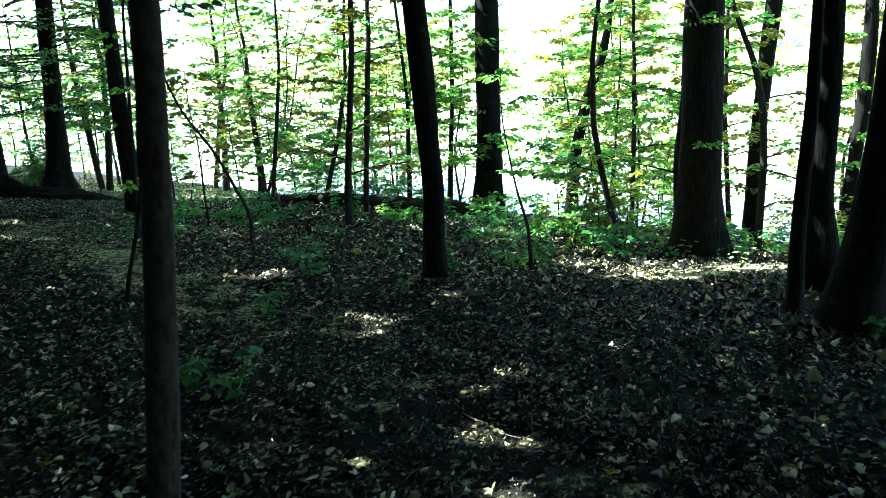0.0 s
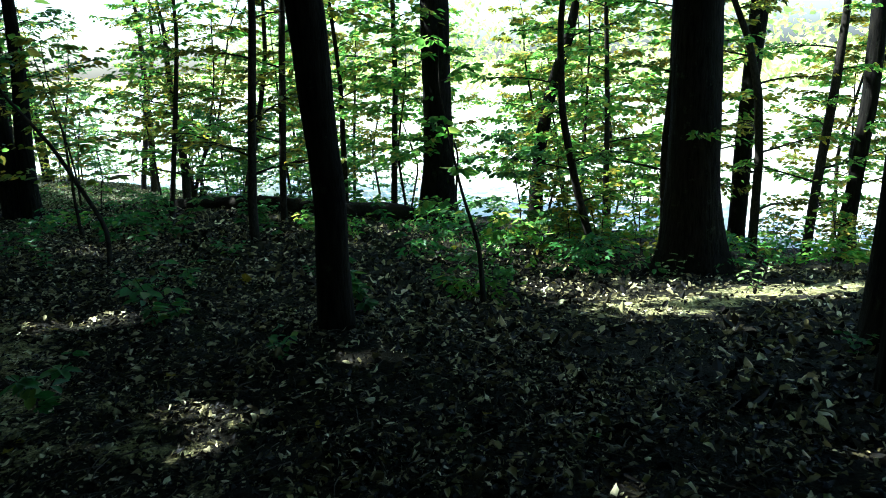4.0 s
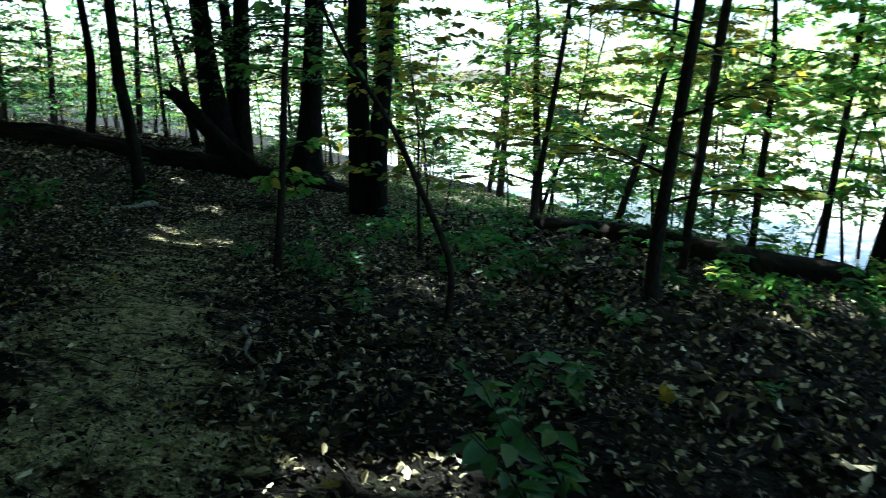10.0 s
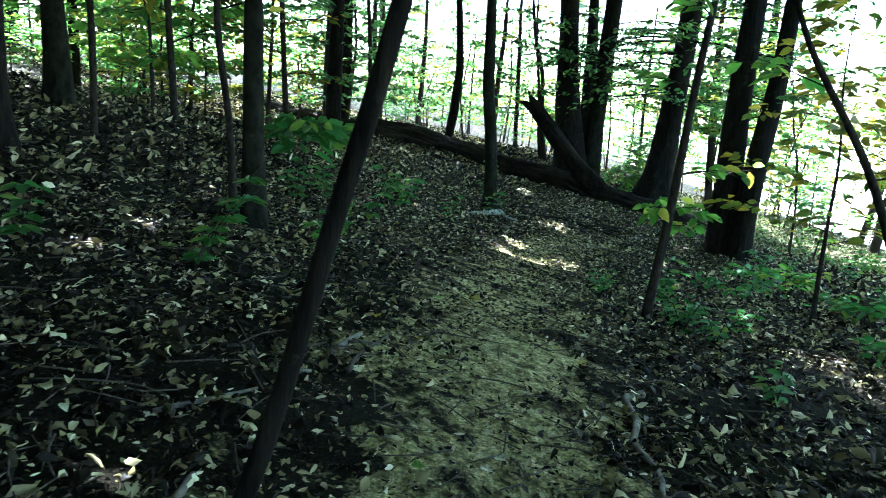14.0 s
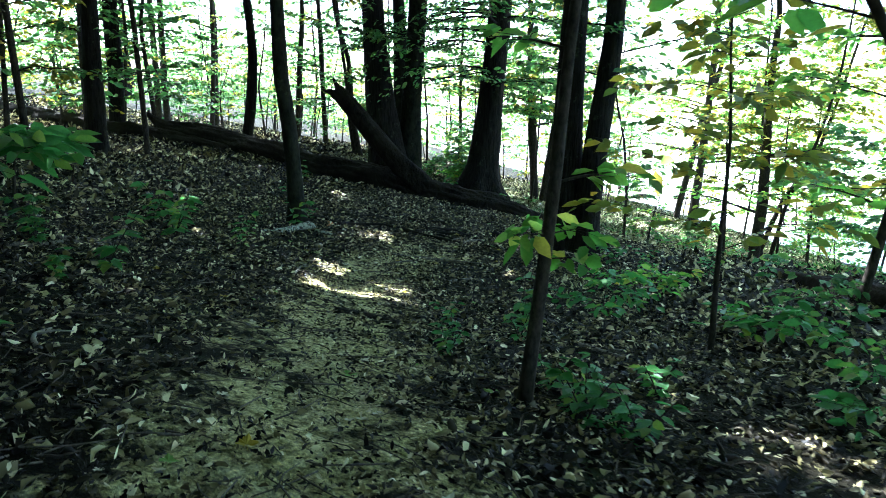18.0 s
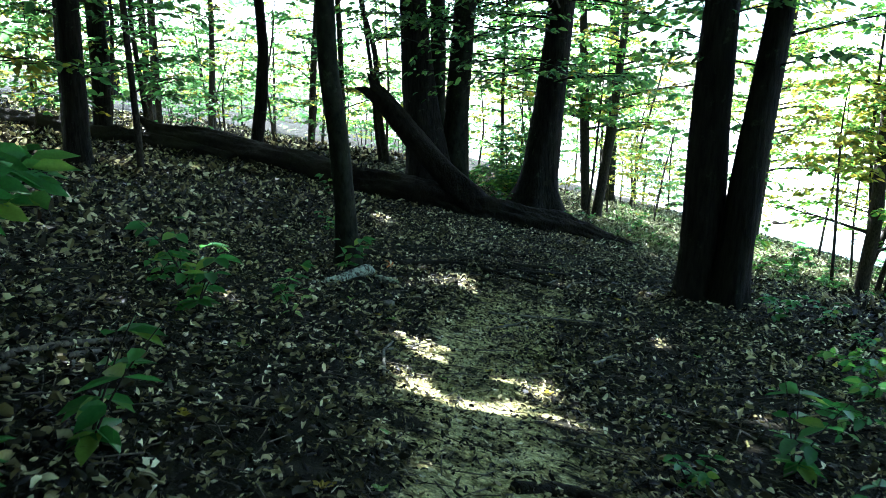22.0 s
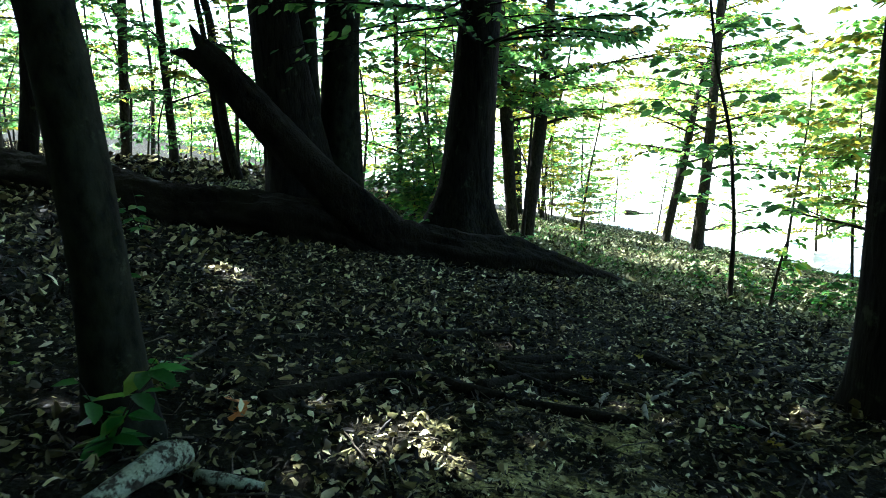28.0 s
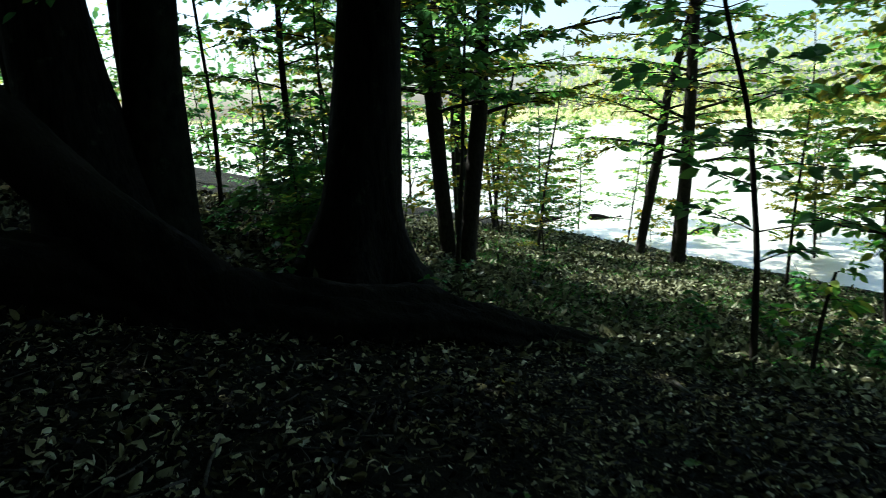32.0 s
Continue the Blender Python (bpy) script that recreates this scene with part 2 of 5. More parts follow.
# meshes --------------------------------------------------------------------
class Build:
    """Collects quads as arrays and links them as one mesh object."""

    def __init__(self):
        self.v, self.q, self.n = [], [], 0

    def add(self, verts, quads):
        self.v.append(np.asarray(verts, float))
        self.q.append(np.asarray(quads, int) + self.n)
        self.n += len(verts)

    def tube(self, pts, radii, sides=8, rough=None, seed=0):
        """A bent tapering tube; rough(angle, height along) scales its radius."""
        p, first = np.asarray(pts, float), self.n
        tang = np.gradient(p, axis=0)
        tang /= np.linalg.norm(tang, axis=1)[:, None] + 1e-9
        ref = np.array([1.0, 0.13, 0.07]) if abs(tang[0][0]) < 0.8 else np.array([0.1, 1.0, 0.1])
        a = np.cross(tang, ref)
        a /= np.linalg.norm(a, axis=1)[:, None]
        b = np.cross(tang, a)
        th = np.linspace(0, 2 * math.pi, sides, endpoint=False)
        rr = np.asarray(radii, float)[:, None] * np.ones((1, sides))
        if rough is not None:
            along = np.r_[0, np.cumsum(np.linalg.norm(np.diff(p, axis=0), axis=1))]
            rr = rr * rough(th[None, :], along[:, None])
        v = p[:, None, :] + rr[..., None] * (np.cos(th)[None, :, None] * a[:, None, :] + np.sin(th)[None, :, None] * b[:, None, :])
        n = len(p)
        i, j = np.meshgrid(np.arange(n - 1), np.arange(sides), indexing="ij")
        k = (j + 1) % sides
        quads = np.stack([i * sides + j, i * sides + k, (i + 1) * sides + k, (i + 1) * sides + j], -1).reshape(-1, 4)
        self.add(v.reshape(-1, 3), quads)
        # closed ends
        for ring, flip in ((0, True), (n - 1, False)):
            idx = ring * sides + np.arange(sides)
            half = sides // 2
            caps = [(idx[c], idx[c + 1], idx[sides - 2 - c], idx[sides - 1 - c]) for c in range(half - 1)]
            caps = np.array(caps)[:, ::-1] if flip else np.array(caps)
            self.q.append(caps + self.n - n * sides)
        return first

    def join(self, a, b):
        """Grows the foot of one tube out of a ring of another."""
        self.q.append(np.array([(a, a + 1, b + 1, b)]))

    def leaves(self, pos, way, up, length, width=0.5, fold=0.25, droop=0.15):
        """Pointed blades of six corners, folded on the midrib."""
        pos, way, up = (np.asarray(a, float) for a in (pos, way, up))
        length = np.asarray(length, float)[:, None]
        way = way / (np.linalg.norm(way, axis=1)[:, None] + 1e-9)
        side = np.cross(way, up)
        side /= np.linalg.norm(side, axis=1)[:, None] + 1e-9
        nor = np.cross(side, way)
        w = length * width * 0.5
        tip = pos + way * length - nor * length * droop
        l1 = pos + way * length * 0.30 + side * w * 0.86 + nor * w * fold
        l2 = pos + way * length * 0.66 + side * w * 0.80 + nor * (w * fold - length * droop * 0.4)
        r1 = pos + way * length * 0.30 - side * w * 0.86 + nor * w * fold
        r2 = pos + way * length * 0.66 - side * w * 0.80 + nor * (w * fold - length * droop * 0.4)
        v = np.stack([pos, l1, l2, tip, r2, r1], 1).reshape(-1, 3)
        base = np.arange(len(pos))[:, None] * 6
        self.add(v, np.concatenate([base + [[0, 1, 2, 3]], base + [[0, 3, 4, 5]]]))

    def curled(self, rs, pos, way, up, length, width):
        """Dry leaves: ragged blades of four stations, rolled across the midrib and bent along it."""
        n = len(pos)
        way = way / (np.linalg.norm(way, axis=1)[:, None] + 1e-9)
        side = np.cross(way, up)
        side /= np.linalg.norm(side, axis=1)[:, None] + 1e-9
        nor = np.cross(side, way)
        length = length[:, None]
        roll, bend = 1.0 * rs.randn(n, 1), 1.3 * rs.randn(n, 1)
        rows = []
        for f, wide in ((0.0, 0.28), (0.32, 0.95), (0.7, 0.88), (1.0, 0.3)):
            mid = pos + way * length * f + nor * length * bend * (f - f * f) * 0.6
            for sgn in (-1, 0, 1):
                w = 0.5 * width * length * wide * (0.75 + 0.5 * rs.rand(n, 1)) * sgn
                rows.append(mid + side * w + nor * np.abs(w) * (roll + 0.3 * rs.randn(n, 1)) + way * length * 0.09 * rs.randn(n, 1) * abs(sgn))
        base = np.arange(n)[:, None] * 12
        self.add(np.stack(rows, 1).reshape(-1, 3), np.concatenate([base + [[r + c, r + c + 1, r + c + 4, r + c + 3]] for r in (0, 3, 6) for c in (0, 1)]))

    def link(self, name, material, parent=None, label="", smooth=True, offset=(0, 0, 0)):
        v = np.concatenate(self.v) - np.asarray(offset)
        q = np.concatenate(self.q)
        me = bpy.data.meshes.new(name)
        me.vertices.add(len(v))
        me.vertices.foreach_set("co", v.astype(np.float32).ravel())
        me.loops.add(len(q) * 4)
        me.loops.foreach_set("vertex_index", q.astype(np.int32).ravel())
        me.polygons.add(len(q))
        me.polygons.foreach_set("loop_start", np.arange(0, len(q) * 4, 4, dtype=np.int32))
        me.polygons.foreach_set("use_smooth", np.full(len(q), smooth))
        me.update(calc_edges=True)
        me.validate()
        me.materials.append(material)
        ob = new(name, me)
        ob.parent = parent
        if label:
            tagged(ob, label)
        return ob


def empty(name, at, label, category, group=""):
    ob = new(name)
    ob.empty_display_size = 0.2
    ob.location = at
    return tagged(ob, label, category, group)


# the ground ----------------------------------------------------------------
HUMMOCKS = [(-15.9, 13.6, 0.04), (-15.9, 18.2, -0.21), (-15.9, 22.7, 0.64), (-15.9, 27.3, 0.12), (-11.4, 9.1, 0.59), (-11.4, 13.6, 0.07), (-11.4, 18.2, 0.05), (-11.4, 22.7, 0.06), (-11.4, 27.3, -0.12), (-6.8, 4.5, 0.17), (-6.8, 9.1, 0.23), (-6.8, 13.6, -0.79), (-6.8, 18.2, 0.33), (-6.8, 22.7, -0.36), (-2.3, 4.5, -0.27), (-2.3, 9.1, 0.28), (-2.3, 13.6, 0.59), (-2.3, 18.2, 0.50), (2.3, 4.5, 0.58), (2.3, 9.1, -0.31), (2.3, 13.6, -0.03), (6.8, 4.5, 0.13), (6.8, 9.1, 0.59)]
PATH = [(1.02, -6.82), (0.34, 0.00), (0.34, 2.84), (-0.68, 5.23), (-2.27, 6.82), (-3.64, 8.18), (-4.89, 9.77), (-6.59, 11.93), (-7.73, 13.41), (-8.52, 15.45), (-8.86, 17.61), (-8.75, 20.00), (-8.75, 23.30), (-8.98, 27.27), (-9.43, 30.68)]
SPUR = [(0.34, 3.41), (1.59, 6.82), (2.84, 9.32), (4.77, 10.23), (7.39, 10.57)]


def far_from(line, x, y):
    """Distance from a bent line on the plan."""
    d = np.full(np.shape(x), 1e9)
    for (ax, ay), (bx, by) in zip(line, line[1:]):
        lx, ly = bx - ax, by - ay
        t = np.clip(((x - ax) * lx + (y - ay) * ly) / (lx * lx + ly * ly), 0, 1)
        d = np.minimum(d, np.hypot(x - ax - t * lx, y - ay - t * ly))
    return d


def height(x, y):
    """The wooded slope, falling to the river and rising again beyond it."""
    x, y = np.asarray(x, float), np.asarray(y, float)
    z = -0.3030 + -0.0981 * x + -0.1199 * y
    for a, b, h in HUMMOCKS:
        z = z + h * np.exp(-((x - a) ** 2 + (y - b) ** 2) / 23.2)
    z = z + 0.20 * np.exp(-((x + 0.1) ** 2 + (y - 7.6) ** 2) / 0.7)
    z = np.where(z > 0.8, 0.8 + 3.0 * np.tanh((z - 0.8) / 3.0), z)
    z = np.maximum(z, -4.3 + 0.1 * np.tanh(z + 4.3))
    u = (x + y) / math.sqrt(2)
    far = np.clip((u - 78) / 30, 0, 1)
    return z + far * far * (3 - 2 * far) * 1.5


def relief(x, y):
    """Small lumps of earth under the litter."""
    return 0.022 * (np.sin(x * 5.1 + 1.3 * np.sin(y * 3.7)) * np.sin(y * 4.6 + 1.1 * np.sin(x * 2.9))) + 0.012 * np.sin(x * 13.0 + 2 * np.sin(y * 7.0)) * np.sin(y * 11.0)


def ground_at(x, y):
    return float(height(x, y) + relief(np.asarray(x, float), np.asarray(y, float)))


def build_ground():
    def lines(lo, hi, step, reach):
        out = list(np.arange(lo, hi + 1e-6, step))
        d, a, b = step, lo, hi
        while d < reach:
            d *= 1.35
            a, b = a - d, b + d
            out = [a] + out + [b]
        return np.array(out)
    xs, ys = lines(-17, 8, 0.11, 320), lines(-1, 26, 0.11, 320)
    gx, gy = np.meshgrid(xs, ys)
    near = np.exp(-np.maximum(0, np.hypot(gx + 5, gy - 11) - 22) / 8)
    gz = height(gx, gy) + relief(gx, gy) * near
    w = Build()
    n = len(xs)
    i, j = np.meshgrid(np.arange(len(ys) - 1), np.arange(n - 1), indexing="ij")
    w.add(np.stack([gx, gy, gz], -1).reshape(-1, 3), np.stack([i * n + j, i * n + j + 1, (i + 1) * n + j + 1, (i + 1) * n + j], -1).reshape(-1, 4))
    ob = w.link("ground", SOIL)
    grown = np.clip((gy - 4.0) / 4.0, 0.35, 1) * np.clip(1.2 - (gy - 14.5) / 3.0, 0.25, 1)
    trodden = np.maximum(np.clip(1.25 - far_from(PATH, gx, gy) / 0.8, 0, 1) * grown, np.clip(1.1 - far_from(SPUR, gx, gy) / 0.9, 0, 1) * np.clip((gx - 1.0) / 1.5, 0, 1) * np.clip((gy - 8.0) / 1.2, 0, 1)).ravel()
    # far bank, not trodden: pale earth colour put in for its bright light
    trodden = np.maximum(trodden, np.clip(((gx + gy) / math.sqrt(2) - 60) / 5, 0, 1).ravel())
    at = ob.data.attributes.new("trodden", "FLOAT", "POINT")
    at.data.foreach_set("value", trodden.astype(np.float32))
    tagged(ob, "dark humus forest slope with a trodden earth footpath", "ground", kind="structure")


build_ground()
wt = Build()
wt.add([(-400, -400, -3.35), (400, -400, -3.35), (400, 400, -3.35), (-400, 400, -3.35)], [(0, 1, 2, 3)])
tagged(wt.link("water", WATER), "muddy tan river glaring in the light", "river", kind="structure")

# sun flecks: openings of the canopy, as spots that the sun reaches
FLECKS = [(-8.3, 11.1, 0.2), (-9.15, 13.2, 0.2), (2.95, 10.34, 0.75), (4.09, 10.45, 0.7), (2.16, 10.23, 0.4), (5.23, 10.11, 0.6), (2.84, 8.6, 0.3), (4.42, 9.5, 0.3), (2.5, 9.4, 0.32), (3.6, 11.2, 0.35), (1.25, 10.95, 0.18), (-0.1, 11.2, 0.15), (-1.97, 7.86, 0.32), (-0.75, 5.99, 0.2), (0.27, 3.41, 0.28),
          (-7.67, 13.07, 0.42), (-8.0, 13.25, 0.34), (-6.93, 13.01, 0.22), (-9.66, 15.85, 0.3), (-9.16, 15.73, 0.16), (-3.58, 11.34, 0.26), (-3.15, 11.25, 0.22), (-8.24, 20.35, 0.3), (-11.14, 17.33, 0.5), (-5.91, 7.33, 0.2), (-8.30, 20.80, 0.22), (-7.90, 13.64, 0.25), (-8.6, 25.6, 0.5), (-9.3, 26.9, 0.6), (-8.0, 27.0, 0.5), (-8.8, 28.4, 0.7), (-7.2, 28.6, 0.6), (-10.2, 28.2, 0.5), (-7.6, 25.9, 0.35)]
# spots that stay shaded, by leaf clumps added overhead
SHADED = [(-2.94, 9.62, -0.7), (-2.43, 9.65, -0.75), (-3.46, 8.45, -0.55), (-4.37, 8.74, -0.5), (-4.5, 9.0, -0.5), (-14.2, 19.3, -0.4), (-15.2, 19.4, -0.4), (-16.2, 19.5, -0.4), (-17.2, 19.3, -0.4), (4.0, 12.1, -1.4), (4.0, 12.1, -0.9), (4.0, 12.1, -0.4), (4.0, 12.1, 0.1), (4.0, 12.1, 0.5)]
# and as spots on trunks, with their heights
TRUNK_FLECKS = [(4.12, 12.05, 1.75, 0.40), (4.12, 12.05, 2.5, 0.40), (1.0, 16.4, 1.4, 0.3), (3.68, 7.15, 1.0, 0.2), (3.7, 7.15, 0.2, 0.15)]


def in_fleck(p):
    """True for points that would shade one of the flecks."""
    s = np.array(SUN_TO)
    hit = np.zeros(len(p), bool)
    for fx, fy, fz, fr in [(x, y, float(height(x, y)), r) for x, y, r in FLECKS] + TRUNK_FLECKS:
        f = np.array([fx, fy, fz])
        d = p - f
        k = d @ s
        # a few leaves stay and break the smaller openings up
        gone = (np.sin(p[:, 0] * 311.7 + p[:, 1] * 127.1) * 43758.5) % 1 < (1.0 if fr > 0.5 else 0.88)
        hit |= (np.linalg.norm(d - k[:, None] * s, axis=1) < fr * 0.75 + 0.24) & (k > 1.2) & gone
    return hit


# trees ---------------------------------------------------------------------
def unit(a):
    return a / (np.linalg.norm(a, axis=-1, keepdims=True) + 1e-9)


def resample(pts, step):
    """Points and radii along a smooth line through (x, y, z, r)."""
    p = np.asarray(pts, float)
    s = np.r_[0, np.cumsum(np.linalg.norm(np.diff(p[:, :3], axis=0), axis=1))]
    t = np.arange(0, s[-1] + step * 0.5, step)
    t[-1] = min(t[-1], s[-1])
    out = np.stack([np.interp(t, s, p[:, c]) for c in range(4)], 1)
    k = np.array([0.25, 0.5, 0.25])
    for _ in range(3):
        if len(out) > 4:
            out[1:-1] = k[0] * out[:-2] + k[1] * out[1:-1] + k[2] * out[2:]
    return out


def furrows(seed, amount, count, flare, flare_h):
    rs = np.random.RandomState(seed)
    ph = rs.rand(6) * 6.28
    lobes = rs.randint(4, 7)

    def f(th, s):
        twist = th + 0.12 * np.sin(s * 0.9 + ph[0])
        ridge = np.abs(np.sin(twist * count / 2 + 0.7 * np.sin(s * 5 + ph[1]) + 0.5 * np.sin(s * 11 + ph[2]))) ** 0.7 - 0.6
        lump = 0.035 * np.sin(th * 2 + s * 1.7 + ph[3]) + 0.03 * np.sin(th * 3 - s * 2.6 + ph[4])
        root = flare * np.exp(-np.maximum(s - 0.35, 0) / flare_h) * (0.55 + 0.45 * np.cos(th * lobes + ph[5]))
        return 1 + amount * ridge + lump + root
    return f


def gnarled(seed, amount):
    """Lumps, long ridges and knots of an old fallen trunk."""
    rs = np.random.RandomState(seed)
    waves = [(rs.randint(1, 5), 0.6 + 4.0 * rs.rand(), rs.rand() * 6.28, 1.0 / (1 + k * 0.35)) for k in range(9)]
    knots = [(rs.rand() * 14, rs.rand() * 6.28, 0.12 + 0.16 * rs.rand()) for _ in range(16)]

    def f(th, s):
        out = 1 + 0 * th * s
        for k, fr, ph, am in waves:
            out = out + amount * 0.5 * am * np.sin(k * th + fr * s + ph)
        out = out + amount * (np.abs(np.sin(th * 5 + 0.8 * np.sin(s * 2.1) + 0.4 * np.sin(s * 6.3))) ** 0.6 - 0.6)
        out = out + amount * 0.4 * np.sin(th * 13 + 2 * np.sin(s * 9)) * np.sin(s * 17 + th * 3)
        for ks, kt, kr in knots:
            dt = np.angle(np.exp(1j * (th - kt)))
            out = out + 0.35 * np.exp(-((s - ks) / kr) ** 2 - (dt / 0.45) ** 2)
        return out
    return f


def limb_spray(rs, start, way, length, leaf, n_leaf, twigs, foliage, r0=0.012, layered=True, plain=False, sunny=False):
    """One bent branch with side twigs and flat layers of leaves."""
    t = np.linspace(0, 1, 7)
    way = unit(np.asarray(way, float))
    bend = rs.randn(3) * 0.12 * length
    pts = start + np.outer(t, way * length) + np.outer(t * t, bend) - np.outer(t ** 2.2, [0, 0, 0.16 * length])
    stem = twigs.tube(pts, r0 * (1 - 0.85 * t), 5)
    ends = [(pts, length)]
    for k in range(2, 6):
        for sgn in (-1, 1):
            if rs.rand() < 0.75:
                side = unit(np.cross(way, [0, 0, 1]) * sgn + way * (0.6 + 0.4 * rs.rand()) + rs.randn(3) * 0.15)
                ln = length * (0.22 + 0.3 * rs.rand())
                f = np.linspace(0, 1, 2 if plain else 4)
                q = pts[k] + np.outer(f, side * ln) - np.outer(f ** 2, [0, 0, 0.12 * ln])
                twigs.join(stem + k * 5, twigs.tube(q, r0 * 0.4 * (1 - 0.7 * f), 4))
                ends.append((q, ln))
    total = sum(e[1] for e in ends)
    for q, ln in ends:
        m = max(2, int(n_leaf * ln / total))
        f = rs.rand(m) ** 0.7 * (len(q) - 1)
        i = np.clip(f.astype(int), 0, len(q) - 2)
        pos = q[i] + (q[i + 1] - q[i]) * (f - i)[:, None] + rs.randn(m, 3) * 0.02
        if sunny:
            open_sky = ~in_fleck(pos)
            pos, i = pos[open_sky], i[open_sky]
            m = len(pos)
        d = unit(q[i + 1] - q[i])
        sd = unit(np.cross(d, [0, 0, 1])) * rs.choice([-1, 1], m)[:, None]
        w = unit(d * (0.5 + rs.rand(m, 1)) + sd * (0.4 + rs.rand(m, 1)) + rs.randn(m, 3) * 0.25 + [0, 0, -0.25])
        up = unit(np.array([0, 0, 1.0]) + rs.randn(m, 3) * (0.65 if layered else 0.9))
        foliage.leaves(pos, w, up, leaf * (0.6 + 0.7 * rs.rand(m)), 0.52, 0.22, 0.16)


def trunk_line(pts, top, rs):
    """The given line, sunk a little at the foot and carried on up to its top."""
    p = [tuple(a) for a in pts]
    (x0, y0, z0, r0), (x1, y1, z1, r1) = p[0], p[1]
    foot = min(z0, ground_at(x0, y0)) - 0.35
    k = (z0 - foot) / max(z1 - z0, 0.2)
    p.insert(0, (x0 - (x1 - x0) * k * 0.3, y0 - (y1 - y0) * k * 0.3, foot, r0))
    a, b = np.array(p[-2]), np.array(p[-1])
    way = unit(np.array([(b[0] - a[0]) * 0.5, (b[1] - a[1]) * 0.5, b[2] - a[2]]))
    h = top - b[2]
    if h > 0.3:
        for f in (0.3, 0.65, 1.0):
            p.append((*(b[:3] + way * h * f + np.array([rs.randn() * 0.04, rs.randn() * 0.04, 0]) * h * f), b[3] * (1 - 0.72 * f)))
    return p


CROWNED = []


def tree(pts, label, bark, top=9.0, group="forest trees", seed=1, furrow=0.05, count=22, flare=0.35, flare_h=0.22, low=0, low_leaf=LEAF_GREEN, canopy=True, low_from=1.2, low_to=3.2, low_reach=1.0):
    """A grown tree: trunk, a few low leafy branches; its crown follows later."""
    rs = np.random.RandomState(seed)
    line = trunk_line(pts, top, rs)
    foot = np.array([pts[0][0], pts[0][1], ground_at(pts[0][0], pts[0][1])])
    ob = empty("tree", foot, label, "tree", group)
    dense = resample(line, 0.07 if pts[0][3] > 0.1 else 0.09)
    w = Build()
    sides = 36 if pts[0][3] > 0.15 else 20
    w.tube(dense[:, :3], dense[:, 3], sides, furrows(seed, furrow, count, flare, flare_h))
    w.link("trunk", bark, ob, offset=foot)
    if low:
        fo = Build()
        for _ in range(low):
            tw = Build()
            z = pts[0][2] + low_from + (low_to - low_from) * rs.rand()
            i = int(np.argmin(abs(dense[:, 2] - z)))
            a = rs.rand() * 6.28
            limb_spray(rs, dense[i, :3], [math.cos(a), math.sin(a), 0.25 / low_reach], (0.8 + 0.9 * rs.rand()) * low_reach, 0.12, int(60 * low_reach), tw, fo, 0.012 * low_reach, sunny=True)
            tw.link("branch", bark, ob, offset=foot)
        tagged(fo.link("leaves", low_leaf, ob, offset=foot), kind="stuff")
    if canopy:
        CROWNED.append((ob, foot, dense[-1, :3]))
    return ob


def sapling(pts, label, top, leaf_mat, seed=1, sprays=14, leaf=0.11, n_leaf=42, low=0.9, reach=1.0, group="understory saplings", bark=None, category="sapling", joined=False, tuft=0.0, spreading=False, name="sapling"):
    """A slim young tree: stem and leafy layered branches."""
    rs = np.random.RandomState(seed)
    line = trunk_line(pts, top, rs)
    foot = np.array([pts[0][0], pts[0][1], ground_at(pts[0][0], pts[0][1])])
    ob = empty(name, foot, label, category, group)
    d = resample(line, 0.12)
    w = Build()
    w.tube(d[:, :3], np.maximum(d[:, 3], 0.004), 10, furrows(seed, 0.04, 9, 0.2, 0.1))
    w.link("stem", bark or BARK_TWIG, ob, offset=foot)
    tw, fo = Build(), Build()
    h0 = foot[2] + low
    for k in range(sprays):
        z = h0 + (d[-1, 2] - h0) * ((k + rs.rand()) / sprays)
        i = int(np.argmin(abs(d[:, 2] - z)))
        a = k * 2.4 + rs.rand() * 0.9
        f = 1 - 0.55 * (z - h0) / max(d[-1, 2] - h0, 0.5)
        f = 1.55 - f if spreading else f
        tw = tw if joined else Build()
        limb_spray(rs, d[i, :3], [math.cos(a), math.sin(a), 0.3], reach * f * (0.7 + 0.6 * rs.rand()), leaf, n_leaf, tw, fo, max(0.004, d[i, 3] * 0.3), plain=joined)
        if not joined:
            tw.link("branch", bark or BARK_TWIG, ob, offset=foot)
    for k in range(4 if tuft else 0):
        i = int(np.argmin(abs(d[:, 2] - foot[2] - tuft - 0.03 * k)))
        a = k * 1.1 + rs.rand()
        tw = Build()
        limb_spray(rs, d[i, :3], [math.cos(a), math.sin(a), 0.1], 0.16 + 0.12 * rs.rand(), 0.12, 4, tw, fo, 0.005)
        tw.link("branch", bark or BARK_TWIG, ob, offset=foot)
    if sprays or tuft:
        if joined:
            tagged(tw.link("branchwork", bark or BARK_TWIG, ob, offset=foot), kind="stuff")
        tagged(fo.link("leaves", leaf_mat, ob, offset=foot), kind="stuff")
    return ob


